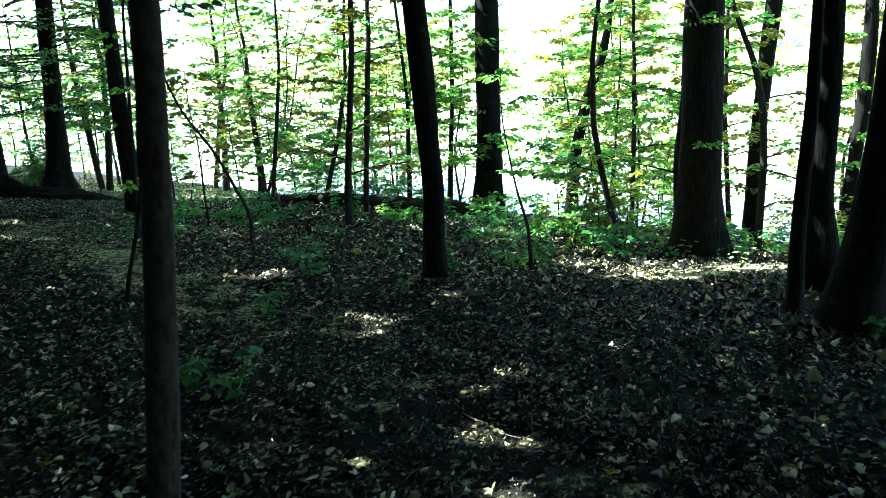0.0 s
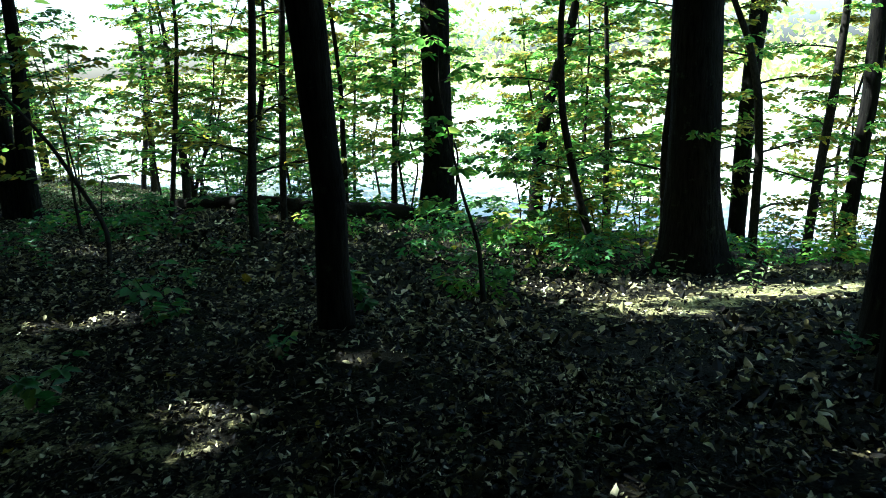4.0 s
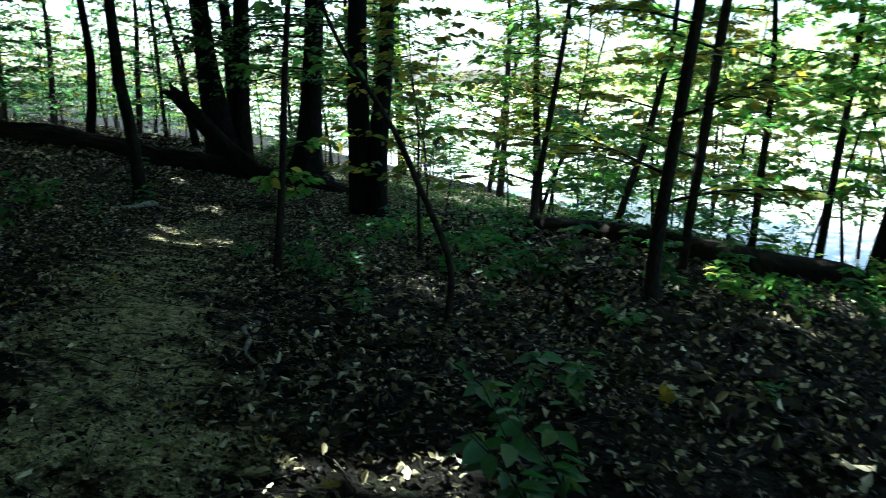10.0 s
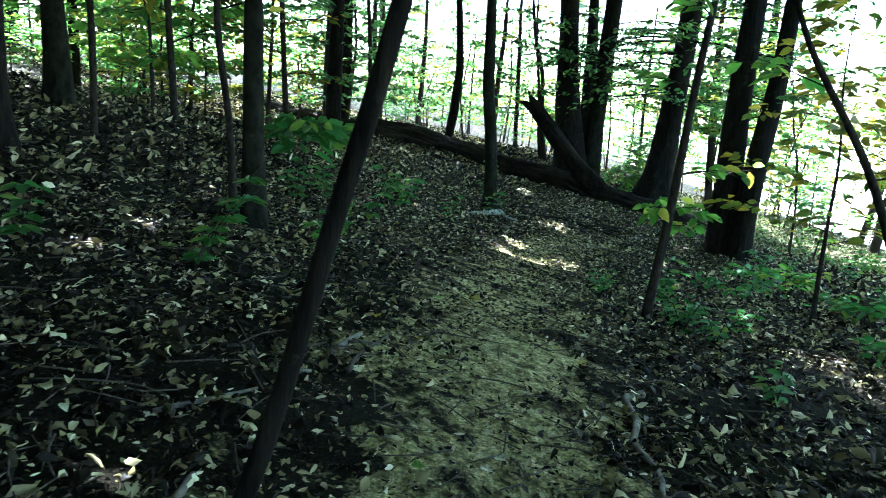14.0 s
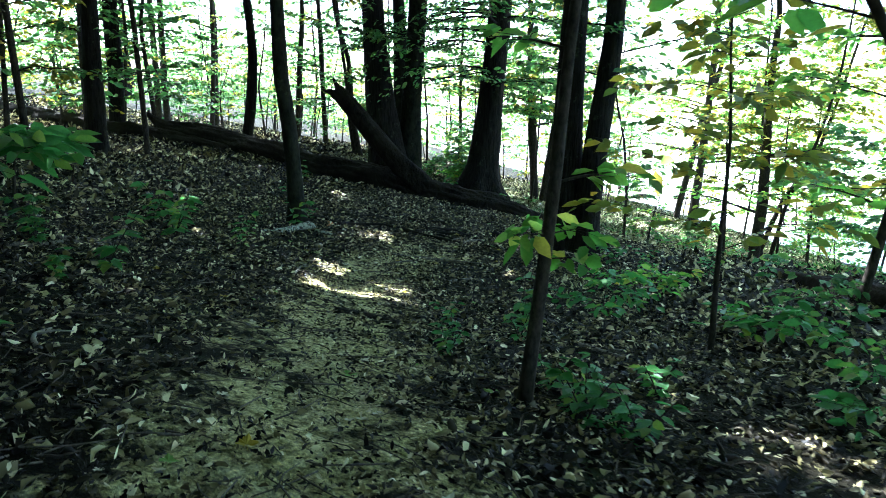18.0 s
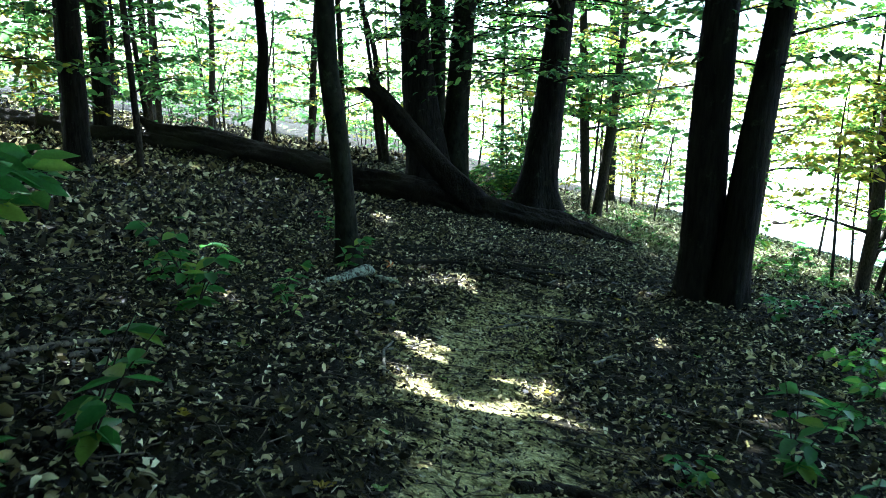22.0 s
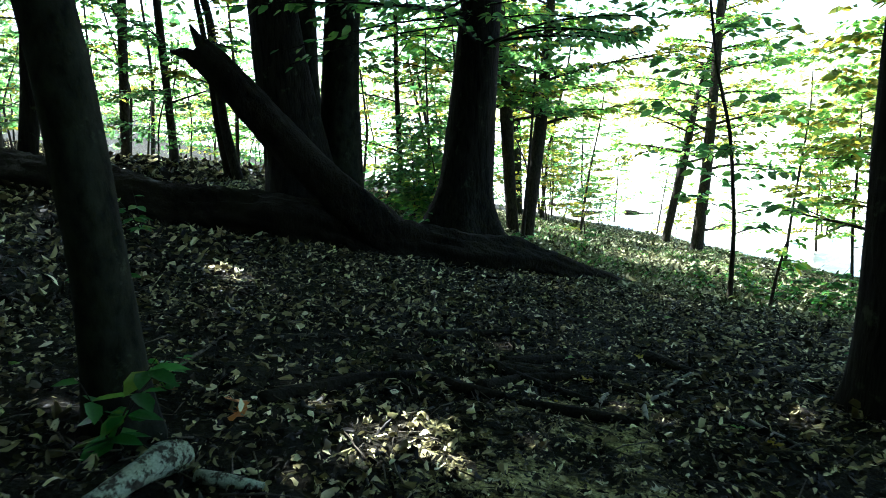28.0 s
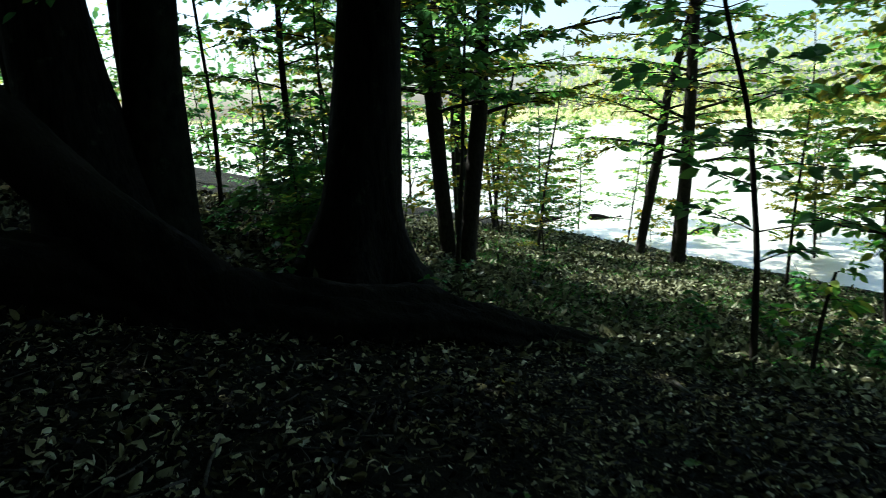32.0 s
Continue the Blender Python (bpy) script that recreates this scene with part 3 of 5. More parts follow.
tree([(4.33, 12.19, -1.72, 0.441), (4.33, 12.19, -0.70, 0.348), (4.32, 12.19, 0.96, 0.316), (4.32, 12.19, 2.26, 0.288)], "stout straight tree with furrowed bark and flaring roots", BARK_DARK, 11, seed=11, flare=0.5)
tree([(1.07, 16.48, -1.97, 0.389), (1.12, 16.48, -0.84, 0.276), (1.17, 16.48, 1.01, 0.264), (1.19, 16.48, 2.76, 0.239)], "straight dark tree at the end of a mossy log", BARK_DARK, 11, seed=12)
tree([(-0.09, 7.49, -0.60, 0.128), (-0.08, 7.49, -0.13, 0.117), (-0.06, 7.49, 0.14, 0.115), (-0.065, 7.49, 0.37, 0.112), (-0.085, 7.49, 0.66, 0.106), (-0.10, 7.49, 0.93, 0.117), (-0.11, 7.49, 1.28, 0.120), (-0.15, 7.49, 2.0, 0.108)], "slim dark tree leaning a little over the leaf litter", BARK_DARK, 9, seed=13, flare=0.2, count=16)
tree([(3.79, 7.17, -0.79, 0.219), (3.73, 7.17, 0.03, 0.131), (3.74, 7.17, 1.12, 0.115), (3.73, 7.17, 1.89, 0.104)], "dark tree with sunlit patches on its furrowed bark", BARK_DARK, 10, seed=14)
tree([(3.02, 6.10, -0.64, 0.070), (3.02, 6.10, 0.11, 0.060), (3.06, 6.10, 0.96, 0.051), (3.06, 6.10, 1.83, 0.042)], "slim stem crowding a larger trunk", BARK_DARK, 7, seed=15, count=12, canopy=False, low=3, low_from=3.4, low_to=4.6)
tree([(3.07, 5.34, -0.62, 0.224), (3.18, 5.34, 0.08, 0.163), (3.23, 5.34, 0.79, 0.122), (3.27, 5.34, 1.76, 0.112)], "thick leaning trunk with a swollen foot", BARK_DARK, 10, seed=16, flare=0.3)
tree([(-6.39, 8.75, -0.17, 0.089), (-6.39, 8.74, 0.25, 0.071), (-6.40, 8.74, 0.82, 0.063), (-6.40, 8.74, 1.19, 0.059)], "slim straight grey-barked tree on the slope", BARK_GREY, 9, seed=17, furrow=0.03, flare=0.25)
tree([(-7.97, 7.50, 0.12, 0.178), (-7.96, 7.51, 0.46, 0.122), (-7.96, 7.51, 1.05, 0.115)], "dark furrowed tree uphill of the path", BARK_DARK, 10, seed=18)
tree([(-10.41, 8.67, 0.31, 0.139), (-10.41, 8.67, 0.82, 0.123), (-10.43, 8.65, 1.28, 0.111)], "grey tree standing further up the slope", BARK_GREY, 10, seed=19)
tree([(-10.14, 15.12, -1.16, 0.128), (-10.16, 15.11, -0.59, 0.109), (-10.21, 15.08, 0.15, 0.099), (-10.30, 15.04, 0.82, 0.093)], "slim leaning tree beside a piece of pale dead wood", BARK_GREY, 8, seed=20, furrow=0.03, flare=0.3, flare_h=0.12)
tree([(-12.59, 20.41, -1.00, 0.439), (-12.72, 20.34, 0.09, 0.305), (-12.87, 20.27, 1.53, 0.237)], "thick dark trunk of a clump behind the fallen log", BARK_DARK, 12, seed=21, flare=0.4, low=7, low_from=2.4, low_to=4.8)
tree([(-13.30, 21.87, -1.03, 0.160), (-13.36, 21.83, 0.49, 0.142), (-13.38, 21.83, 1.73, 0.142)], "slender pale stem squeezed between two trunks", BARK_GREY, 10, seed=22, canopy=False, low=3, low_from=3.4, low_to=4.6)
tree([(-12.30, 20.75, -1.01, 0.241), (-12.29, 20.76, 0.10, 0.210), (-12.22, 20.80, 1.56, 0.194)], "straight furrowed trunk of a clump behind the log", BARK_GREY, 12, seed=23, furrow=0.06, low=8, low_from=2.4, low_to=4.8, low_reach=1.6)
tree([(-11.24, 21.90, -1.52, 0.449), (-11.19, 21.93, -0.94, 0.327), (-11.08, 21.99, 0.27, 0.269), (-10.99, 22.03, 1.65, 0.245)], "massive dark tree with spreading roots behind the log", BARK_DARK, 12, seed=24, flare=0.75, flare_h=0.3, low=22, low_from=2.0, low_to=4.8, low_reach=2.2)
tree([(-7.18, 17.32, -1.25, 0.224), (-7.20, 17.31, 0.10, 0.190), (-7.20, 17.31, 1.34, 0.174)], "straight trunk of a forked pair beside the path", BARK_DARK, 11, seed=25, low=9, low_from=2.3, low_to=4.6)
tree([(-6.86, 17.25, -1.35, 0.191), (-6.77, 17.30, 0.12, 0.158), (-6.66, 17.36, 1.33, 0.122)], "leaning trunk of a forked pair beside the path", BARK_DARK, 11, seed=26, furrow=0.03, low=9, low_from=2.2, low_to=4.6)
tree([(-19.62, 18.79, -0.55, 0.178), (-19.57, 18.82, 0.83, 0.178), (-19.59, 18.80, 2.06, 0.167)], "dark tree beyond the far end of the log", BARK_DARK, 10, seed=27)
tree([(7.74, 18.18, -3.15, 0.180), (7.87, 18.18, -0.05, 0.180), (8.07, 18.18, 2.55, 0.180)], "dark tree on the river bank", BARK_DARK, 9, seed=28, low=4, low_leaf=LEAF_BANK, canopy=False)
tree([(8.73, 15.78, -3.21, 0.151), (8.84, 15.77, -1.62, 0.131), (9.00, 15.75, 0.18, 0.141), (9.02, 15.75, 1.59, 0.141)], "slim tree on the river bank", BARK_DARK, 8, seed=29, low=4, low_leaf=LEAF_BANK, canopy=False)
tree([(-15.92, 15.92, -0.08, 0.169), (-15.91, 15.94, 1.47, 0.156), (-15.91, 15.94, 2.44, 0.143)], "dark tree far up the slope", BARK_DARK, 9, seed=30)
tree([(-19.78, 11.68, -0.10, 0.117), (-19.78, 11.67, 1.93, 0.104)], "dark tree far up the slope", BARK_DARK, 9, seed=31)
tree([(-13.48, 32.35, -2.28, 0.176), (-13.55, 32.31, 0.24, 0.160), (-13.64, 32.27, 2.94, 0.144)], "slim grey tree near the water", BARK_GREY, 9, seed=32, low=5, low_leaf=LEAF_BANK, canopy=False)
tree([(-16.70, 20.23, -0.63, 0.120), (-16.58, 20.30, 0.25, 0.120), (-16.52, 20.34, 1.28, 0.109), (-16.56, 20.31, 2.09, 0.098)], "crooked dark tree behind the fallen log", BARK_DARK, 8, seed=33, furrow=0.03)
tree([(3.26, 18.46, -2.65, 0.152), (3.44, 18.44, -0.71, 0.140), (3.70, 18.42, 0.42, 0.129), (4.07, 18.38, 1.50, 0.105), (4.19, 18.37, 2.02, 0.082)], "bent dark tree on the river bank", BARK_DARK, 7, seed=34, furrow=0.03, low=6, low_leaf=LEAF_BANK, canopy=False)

# slim stems and saplings
sapling([(-1.23, 2.61, -0.81, 0.075), (-1.15, 2.61, -0.10, 0.062), (-1.02, 2.61, 0.91, 0.055), (-0.96, 2.61, 1.58, 0.052), (-0.94, 2.61, 1.76, 0.048)], "thin dark young tree close to the path", 6, LEAF_GREEN, 40, sprays=4, low=2.4)
sapling([(-3.00, 6.72, -0.42, 0.022), (-2.92, 6.81, -0.09, 0.020), (-2.87, 6.87, 0.13, 0.018), (-2.84, 6.90, 0.31, 0.017), (-2.82, 6.92, 0.46, 0.017), (-2.78, 6.96, 0.63, 0.017), (-2.74, 7.01, 0.86, 0.016)], "thin leaning young tree beside the footpath", 5, LEAF_GREEN, 41, sprays=5, low=2.0, bark=BARK_DARK)
sapling([(-4.56, 10.91, -0.84, 0.036), (-4.52, 10.96, -0.26, 0.033), (-4.49, 10.99, 0.24, 0.031), (-4.46, 11.02, 0.91, 0.027), (-4.42, 11.06, 1.47, 0.024)], "leaning sapling with a tuft of leaves halfway up", 4.2, LEAF_BANK, 42, sprays=10, low=1.1, reach=0.45, leaf=0.12, n_leaf=12, tuft=0.78)
sapling([(-2.71, 10.28, -0.80, 0.027), (-2.67, 10.31, -0.44, 0.024), (-2.86, 10.19, 0.07, 0.021), (-3.00, 10.10, 0.48, 0.019), (-3.16, 10.00, 0.77, 0.016), (-3.32, 9.90, 1.05, 0.014)], "crooked slender sapling bending over the slope", 3.8, LEAF_BANK, 43, sprays=8, low=0.9, reach=0.9, leaf=0.13, n_leaf=14)
sapling([(-7.02, 8.92, -0.18, 0.031), (-7.04, 8.90, 0.40, 0.026), (-7.10, 8.84, 0.89, 0.026), (-7.11, 8.82, 1.22, 0.026)], "thin straight stem beside a grey tree", 5, LEAF_GREEN, 44, sprays=8, low=1.2)
for i, p in enumerate([[(-8.91, 8.53, 0.12, 0.032), (-8.91, 8.54, 0.73, 0.032), (-8.91, 8.53, 1.22, 0.029)], [(-10.98, 10.17, 0.09, 0.051), (-11.01, 10.14, 0.82, 0.044), (-11.04, 10.11, 1.50, 0.040)], [(-16.84, 16.35, -0.61, 0.096), (-16.83, 16.36, 1.24, 0.096), (-16.79, 16.39, 2.52, 0.096)], [(-14.62, 13.96, -0.28, 0.056), (-14.72, 13.85, 2.11, 0.051)], [(-15.35, 16.55, -0.26, 0.052), (-15.41, 16.48, 1.78, 0.045)], [(-22.85, 22.36, -0.82, 0.103), (-22.87, 22.35, 0.95, 0.088), (-22.91, 22.33, 2.59, 0.088)], [(-21.67, 21.74, -0.60, 0.083), (-21.67, 21.75, 1.45, 0.069), (-21.69, 21.73, 2.47, 0.069)], [(-25.14, 24.36, -0.89, 0.132), (-25.18, 24.33, 0.89, 0.103), (-25.17, 24.34, 2.53, 0.103)], [(-24.53, 25.95, -0.85, 0.093), (-24.44, 26.00, 2.69, 0.078)], [(-21.48, 23.19, -0.94, 0.074), (-21.36, 23.26, 1.26, 0.074), (-21.34, 23.27, 2.62, 0.066)], [(-17.62, 22.86, -1.18, 0.091), (-17.52, 22.93, 1.21, 0.078), (-17.44, 22.97, 2.41, 0.065)], [(-14.62, 22.01, -1.29, 0.079), (-14.81, 21.90, -0.15, 0.068), (-14.90, 21.84, 1.35, 0.056), (-15.13, 21.71, 2.17, 0.051)], [(-14.81, 22.05, -1.27, 0.076), (-14.96, 21.98, -0.16, 0.067), (-15.06, 21.92, 1.02, 0.043), (-15.17, 21.87, 1.81, 0.038)], [(-16.28, 22.57, -1.30, 0.073), (-16.33, 22.54, 0.19, 0.062), (-16.39, 22.51, 1.94, 0.062)]]):
    sapling(p, "thin dark sapling in the woods up the slope", 5.5, LEAF_GREEN if i % 3 else LEAF_YELLOW, 50 + i, sprays=12, low=0.9, reach=1.2, leaf=0.13)
for i, p in enumerate([[(-3.40, 14.76, -1.18, 0.046), (-3.29, 14.83, -0.40, 0.040), (-3.15, 14.92, 0.57, 0.037), (-3.01, 15.01, 1.66, 0.032)], [(-2.54, 16.38, -1.29, 0.058), (-2.39, 16.48, -0.68, 0.052), (-2.20, 16.60, -0.02, 0.052)], [(-5.88, 24.18, -2.81, 0.122), (-5.80, 24.23, -1.58, 0.112), (-5.86, 24.19, -0.06, 0.091), (-5.89, 24.17, 1.21, 0.071)], [(-5.92, 24.86, -2.86, 0.06), (-5.58, 25.08, -1.58, 0.05), (-5.05, 25.43, -0.56, 0.04)], [(-5.85, 24.95, -2.86, 0.05), (-5.90, 24.90, -1.50, 0.042), (-6.05, 24.75, -0.20, 0.03)], [(-5.65, 24.75, -2.86, 0.05), (-5.40, 24.60, -1.50, 0.04), (-4.95, 24.45, -0.20, 0.03)]]):
    wide = i > 2
    sapling(p, "leaning sapling thick with broad yellow-green leaves", 4.0 if wide else 4.5, LEAF_YELLOW if i % 2 else LEAF_BANK, 65 + i, sprays=24 if wide else 20, low=1.1 if wide else 0.6, reach=2.1 if wide else 1.3, leaf=0.13, n_leaf=70)
for i, p in enumerate([[(-1.52, 12.05, -0.57, 0.064), (-1.42, 12.05, 0.37, 0.055), (-1.27, 12.05, 1.69, 0.046), (-1.22, 12.05, 2.53, 0.041)], [(-1.38, 13.64, -0.84, 0.052), (-1.24, 13.64, 0.71, 0.052), (-1.11, 13.64, 2.08, 0.047)], [(3.12, 12.84, -1.64, 0.059), (2.89, 12.84, -0.73, 0.054), (2.69, 12.84, 0.36, 0.049), (2.68, 12.84, 1.49, 0.044), (2.79, 12.84, 2.39, 0.039)], [(6.70, 15.28, -2.67, 0.081), (6.75, 15.28, -0.86, 0.076), (6.67, 15.28, 0.30, 0.076), (6.45, 15.28, 1.21, 0.058), (6.01, 15.28, 2.21, 0.041)], [(4.08, 12.50, -1.56, 0.065), (4.04, 12.51, -0.28, 0.058), (4.13, 12.50, 0.77, 0.051), (4.13, 12.50, 1.57, 0.043)], [(7.59, 15.06, -2.60, 0.085), (7.73, 15.05, -1.13, 0.085), (7.90, 15.03, 0.45, 0.075), (7.98, 15.02, 1.59, 0.061)], [(-9.45, 31.20, -3.00, 0.098), (-9.15, 31.30, -1.27, 0.098), (-8.97, 31.36, 0.04, 0.086), (-8.67, 31.47, 1.08, 0.073)], [(-8.71, 30.18, -3.03, 0.147), (-8.60, 30.21, -1.42, 0.113), (-8.54, 30.24, 0.23, 0.102), (-8.51, 30.25, 1.51, 0.091)], [(-11.50, 25.22, -2.14, 0.105), (-11.63, 25.15, 0.06, 0.105), (-11.75, 25.09, 2.03, 0.084)], [(-11.28, 25.29, -2.15, 0.115), (-11.08, 25.40, -0.13, 0.105), (-10.95, 25.47, 2.04, 0.073)]]):
    shore = i > 5
    sapling(p, "slim dark sapling with layered leaves on the bank", 5.0, LEAF_BANK if i % 3 else LEAF_YELLOW, 70 + i, sprays=34 if shore else 15, low=1.8 if shore else 0.7, reach=2.0 if shore else 1.25, leaf=0.12 if shore else 0.105, n_leaf=130 if shore else 80)
sapling([(-7.99, 22.15, -2.04, 0.030), (-7.99, 22.15, -1.34, 0.025), (-8.09, 22.11, -0.27, 0.021), (-8.28, 22.05, 0.46, 0.017)], "slender sapling with large drooping oval leaves", 3.6, LEAF_GREEN, 90, sprays=36, low=0.8, reach=1.15, leaf=0.15, n_leaf=24, spreading=True)
for k, (x, y, h, mat) in enumerate([(-12.3, 24.6, 3.6, LEAF_GREEN), (-11.0, 24.0, 3.2, LEAF_GREEN), (-6.3, 23.4, 3.6, LEAF_YELLOW), (-5.5, 24.8, 4.0, LEAF_YELLOW), (-7.0, 29.0, 4.2, LEAF_BANK), (-13.8, 23.6, 3.8, LEAF_GREEN)]):
    z = ground_at(x, y)
    sapling([(x, y, z, 0.03), (x + 0.08 * math.sin(k * 2.0), y + 0.06, z + 1.2, 0.024), (x + 0.2 * math.sin(k * 2.0), y - 0.05, z + 2.6, 0.017)], "slender sapling with broad layered leaves near the log end", z + h, mat, 300 + k, sprays=22, low=1.9, reach=1.2, leaf=0.14, n_leaf=40, spreading=True)
sapling([(-9.45, 11.05, -0.5, 0.016), (-9.42, 11.08, -0.05, 0.012), (-9.4, 11.1, 0.2, 0.009)], "slender sapling with large drooping leaves on the slope", 0.5, LEAF_HERB, 93, sprays=12, low=0.4, reach=0.55, leaf=0.22, n_leaf=9)
sapling([(1.15, 9.43, -1.11, 0.029), (1.13, 9.43, -0.60, 0.022), (0.99, 9.43, -0.15, 0.014)], "small leafless-footed sapling at the path edge", 1.4, LEAF_BANK, 91, sprays=7, low=0.5, reach=0.5, n_leaf=18)
sapling([(-7.55, 22.3, -2.3, 0.02), (-7.5, 22.3, -1.85, 0.017), (-7.42, 22.3, -1.5, 0.012)], "short bare-stemmed sapling on the bank", -1.25, LEAF_BANK, 94, sprays=6, low=0.4, reach=0.4, n_leaf=10)
sapling([(-4.18, 13.12, -1.11, 0.023), (-4.19, 13.11, -0.61, 0.020), (-4.19, 13.11, -0.20, 0.015)], "small sapling with layered yellowing leaves", 1.7, LEAF_YELLOW, 92, sprays=18, low=0.7, reach=0.95, leaf=0.13, n_leaf=26)


# thickets ------------------------------------------------------------------
def thicket(seed, many, place, heights, mats, label, group, leaf=0.13, reach=1.3, density=4.0, n_leaf=44, foot=0.12, name="sapling"):
    """Young trees scattered where place() allows: the first few built, the others copies of them."""
    rs = np.random.RandomState(seed)
    protos = []
    k = 0
    while k < many:
        x, y = place(rs)
        z = ground_at(x, y)
        if k < len(heights):
            h = heights[k]
            p = [(x, y, z, 0.008 * h), (x + rs.randn() * 0.12, y + rs.randn() * 0.12, z + h * 0.35, 0.0062 * h), (x + rs.randn() * 0.2, y + rs.randn() * 0.2, z + h * 0.7, 0.004 * h)]
            protos.append(sapling(p, label, z + h, mats[k % len(mats)], seed * 10 + k, sprays=int(6 + h * density), low=foot * h, reach=reach, leaf=leaf, n_leaf=n_leaf, group=group, joined=True, name=name, category=name.replace("_", " ")))
        else:
            s = (0.75 + 0.55 * rs.rand()) * (1.15 if group == "bank thicket" and x > -2.5 else 0.62 if (group == "bank thicket" and x < -4) or (group == "thicket behind the log" and x > -12.5) else 1)
            turn = rs.rand() * 6.28
            if not (group == "bank thicket" and -4.5 < x < 0.5 and 12 < y < 24 and k % 2):
                copy_thing(protos[k % len(protos)], Matrix.Translation((x, y, z - 0.03)) @ Matrix.Rotation(turn, 4, "Z") @ Matrix.Scale(s, 4))
        k += 1


def on_bank(rs):
    while True:
        u, v = 11.2 + 9.5 * rs.rand() ** 0.8, -34 + 50 * rs.rand()
        x, y = (u + v) / math.sqrt(2), (u - v) / math.sqrt(2)
        if far_from(PATH, x, y) > 1.6 and far_from(SPUR, x, y) > 1.3 and not (u < 13 and x > 1.4 and y < 12.5) and not (-10.5 < x < -6.2 and y < 33):
            return x, y


def behind_log(rs):
    while True:
        x, y = -34 + 25 * rs.rand(), 20.5 + 20 * rs.rand()
        if y > 21 + 0.05 * (x + 12) and far_from(PATH, x, y) > 1.5 and (x + y) < 24:
            return x, y


def up_slope(rs):
    while True:
        x, y = -38 + 48 * rs.rand(), -14 + 40 * rs.rand()
        u = (x + y) / math.sqrt(2)
        if u < 4 and far_from(PATH, x, y) > 5 and not (x > -11.5 and y > 1.5) and not (x > -16.5 and u > -1.2):
            return x, y


thicket(5, 104, on_bank, (3.4, 5.2, 6.0, 2.6, 1.8, 4.6, 5.6), (LEAF_BANK, LEAF_YELLOW, LEAF_BANK, LEAF_BANK, LEAF_GREEN, LEAF_YELLOW), "leafy sapling in the thicket above the river", "bank thicket", density=4.0, n_leaf=104, leaf=0.105, foot=0.22)
thicket(6, 64, behind_log, (3.0, 4.8, 5.6, 2.0, 4.2), (LEAF_YELLOW, LEAF_GREEN, LEAF_BANK, LEAF_GREEN, LEAF_YELLOW), "sunlit sapling with yellowing leaves behind the fallen log", "thicket behind the log", density=2.8, n_leaf=60, leaf=0.105)
def crest(rs):
    while True:
        x, y = -9 + 13 * rs.rand(), 8.5 + 9 * rs.rand()
        if 8.5 < x + y < 18 and far_from(PATH, x, y) > 2.2 and far_from(SPUR, x, y) > 1.7:
            return x, y


thicket(12, 15, crest, (0.4, 0.55, 0.35, 0.6), (LEAF_HERB, LEAF_GREEN, LEAF_BANK), "low leafy shrub on the crest of the bank", "crest undergrowth", leaf=0.10, reach=0.5, density=9, n_leaf=18, name="shrub")
thicket(13, 14, on_bank, (0.7, 1.0, 1.3), (LEAF_BANK, LEAF_YELLOW, LEAF_GREEN), "low bush on the river bank", "bank undergrowth", leaf=0.11, reach=0.7, density=9, n_leaf=22, name="bush")


def spur_edge(rs):
    while True:
        x, y = 0.8 + 6.7 * rs.rand(), 11.6 + 4.6 * rs.rand()
        if far_from(SPUR, x, y) > 1.5:
            return x, y


thicket(15, 26, spur_edge, (0.8, 1.2, 1.7, 0.6), (LEAF_BANK, LEAF_YELLOW, LEAF_BANK, LEAF_HERB), "yellow-green bush beyond the sunlit clearing", "bushes beyond the clearing", leaf=0.10, reach=0.6, density=8, n_leaf=24, name="bush")


def by_the_clump(rs):
    return -12.8 + 1.3 * rs.rand(), 22.2 + 1.0 * rs.rand()


thicket(14, 11, by_the_clump, (1.0, 1.4, 0.8), (LEAF_BANK, LEAF_HERB, LEAF_GREEN), "dark green bush between the trunks behind the log", "bushes behind the log", leaf=0.09, reach=0.5, density=11, n_leaf=22, name="bush")


def slope_edge(rs):
    while True:
        x, y = -30 + 18 * rs.rand(), 0 + 19 * rs.rand()
        if (x + y) < -1.5 and x < -12.5:
            return x, y


thicket(9, 66, slope_edge, (2.2, 3.4, 4.6, 2.8), (LEAF_GREEN, LEAF_BANK, LEAF_GREEN, LEAF_YELLOW), "leafy young tree at the edge of the shaded slope", "slope thicket", leaf=0.14, reach=1.5, n_leaf=64, name="young_tree")
thicket(7, 64, up_slope, (4.5, 6.0, 3.0, 5.2), (LEAF_GREEN, LEAF_GREEN, LEAF_BANK), "young tree in the shaded woods", "shaded woods", leaf=0.16, reach=1.6, name="young_tree")


def tall_woods():
    """Grown trees that close the woods up the slope; unseen ones behind the walker are added for shade."""
    rs = np.random.RandomState(8)
    k = 0
    while k < 30:
        x, y = -46 + 70 * rs.rand(), -26 + 64 * rs.rand()
        u = (x + y) / math.sqrt(2)
        if u > 2.0 or far_from(PATH, x, y) < 4.5 or (x > -12.5 and y > 0.5) or (x > -17 and u > -1):
            continue
        z = ground_at(x, y)
        r = 0.14 + 0.15 * rs.rand()
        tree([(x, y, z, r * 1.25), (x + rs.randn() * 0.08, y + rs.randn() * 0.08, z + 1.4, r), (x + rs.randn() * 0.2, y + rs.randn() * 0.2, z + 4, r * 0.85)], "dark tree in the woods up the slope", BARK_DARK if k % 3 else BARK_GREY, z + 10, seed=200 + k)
        k += 1


tall_woods()


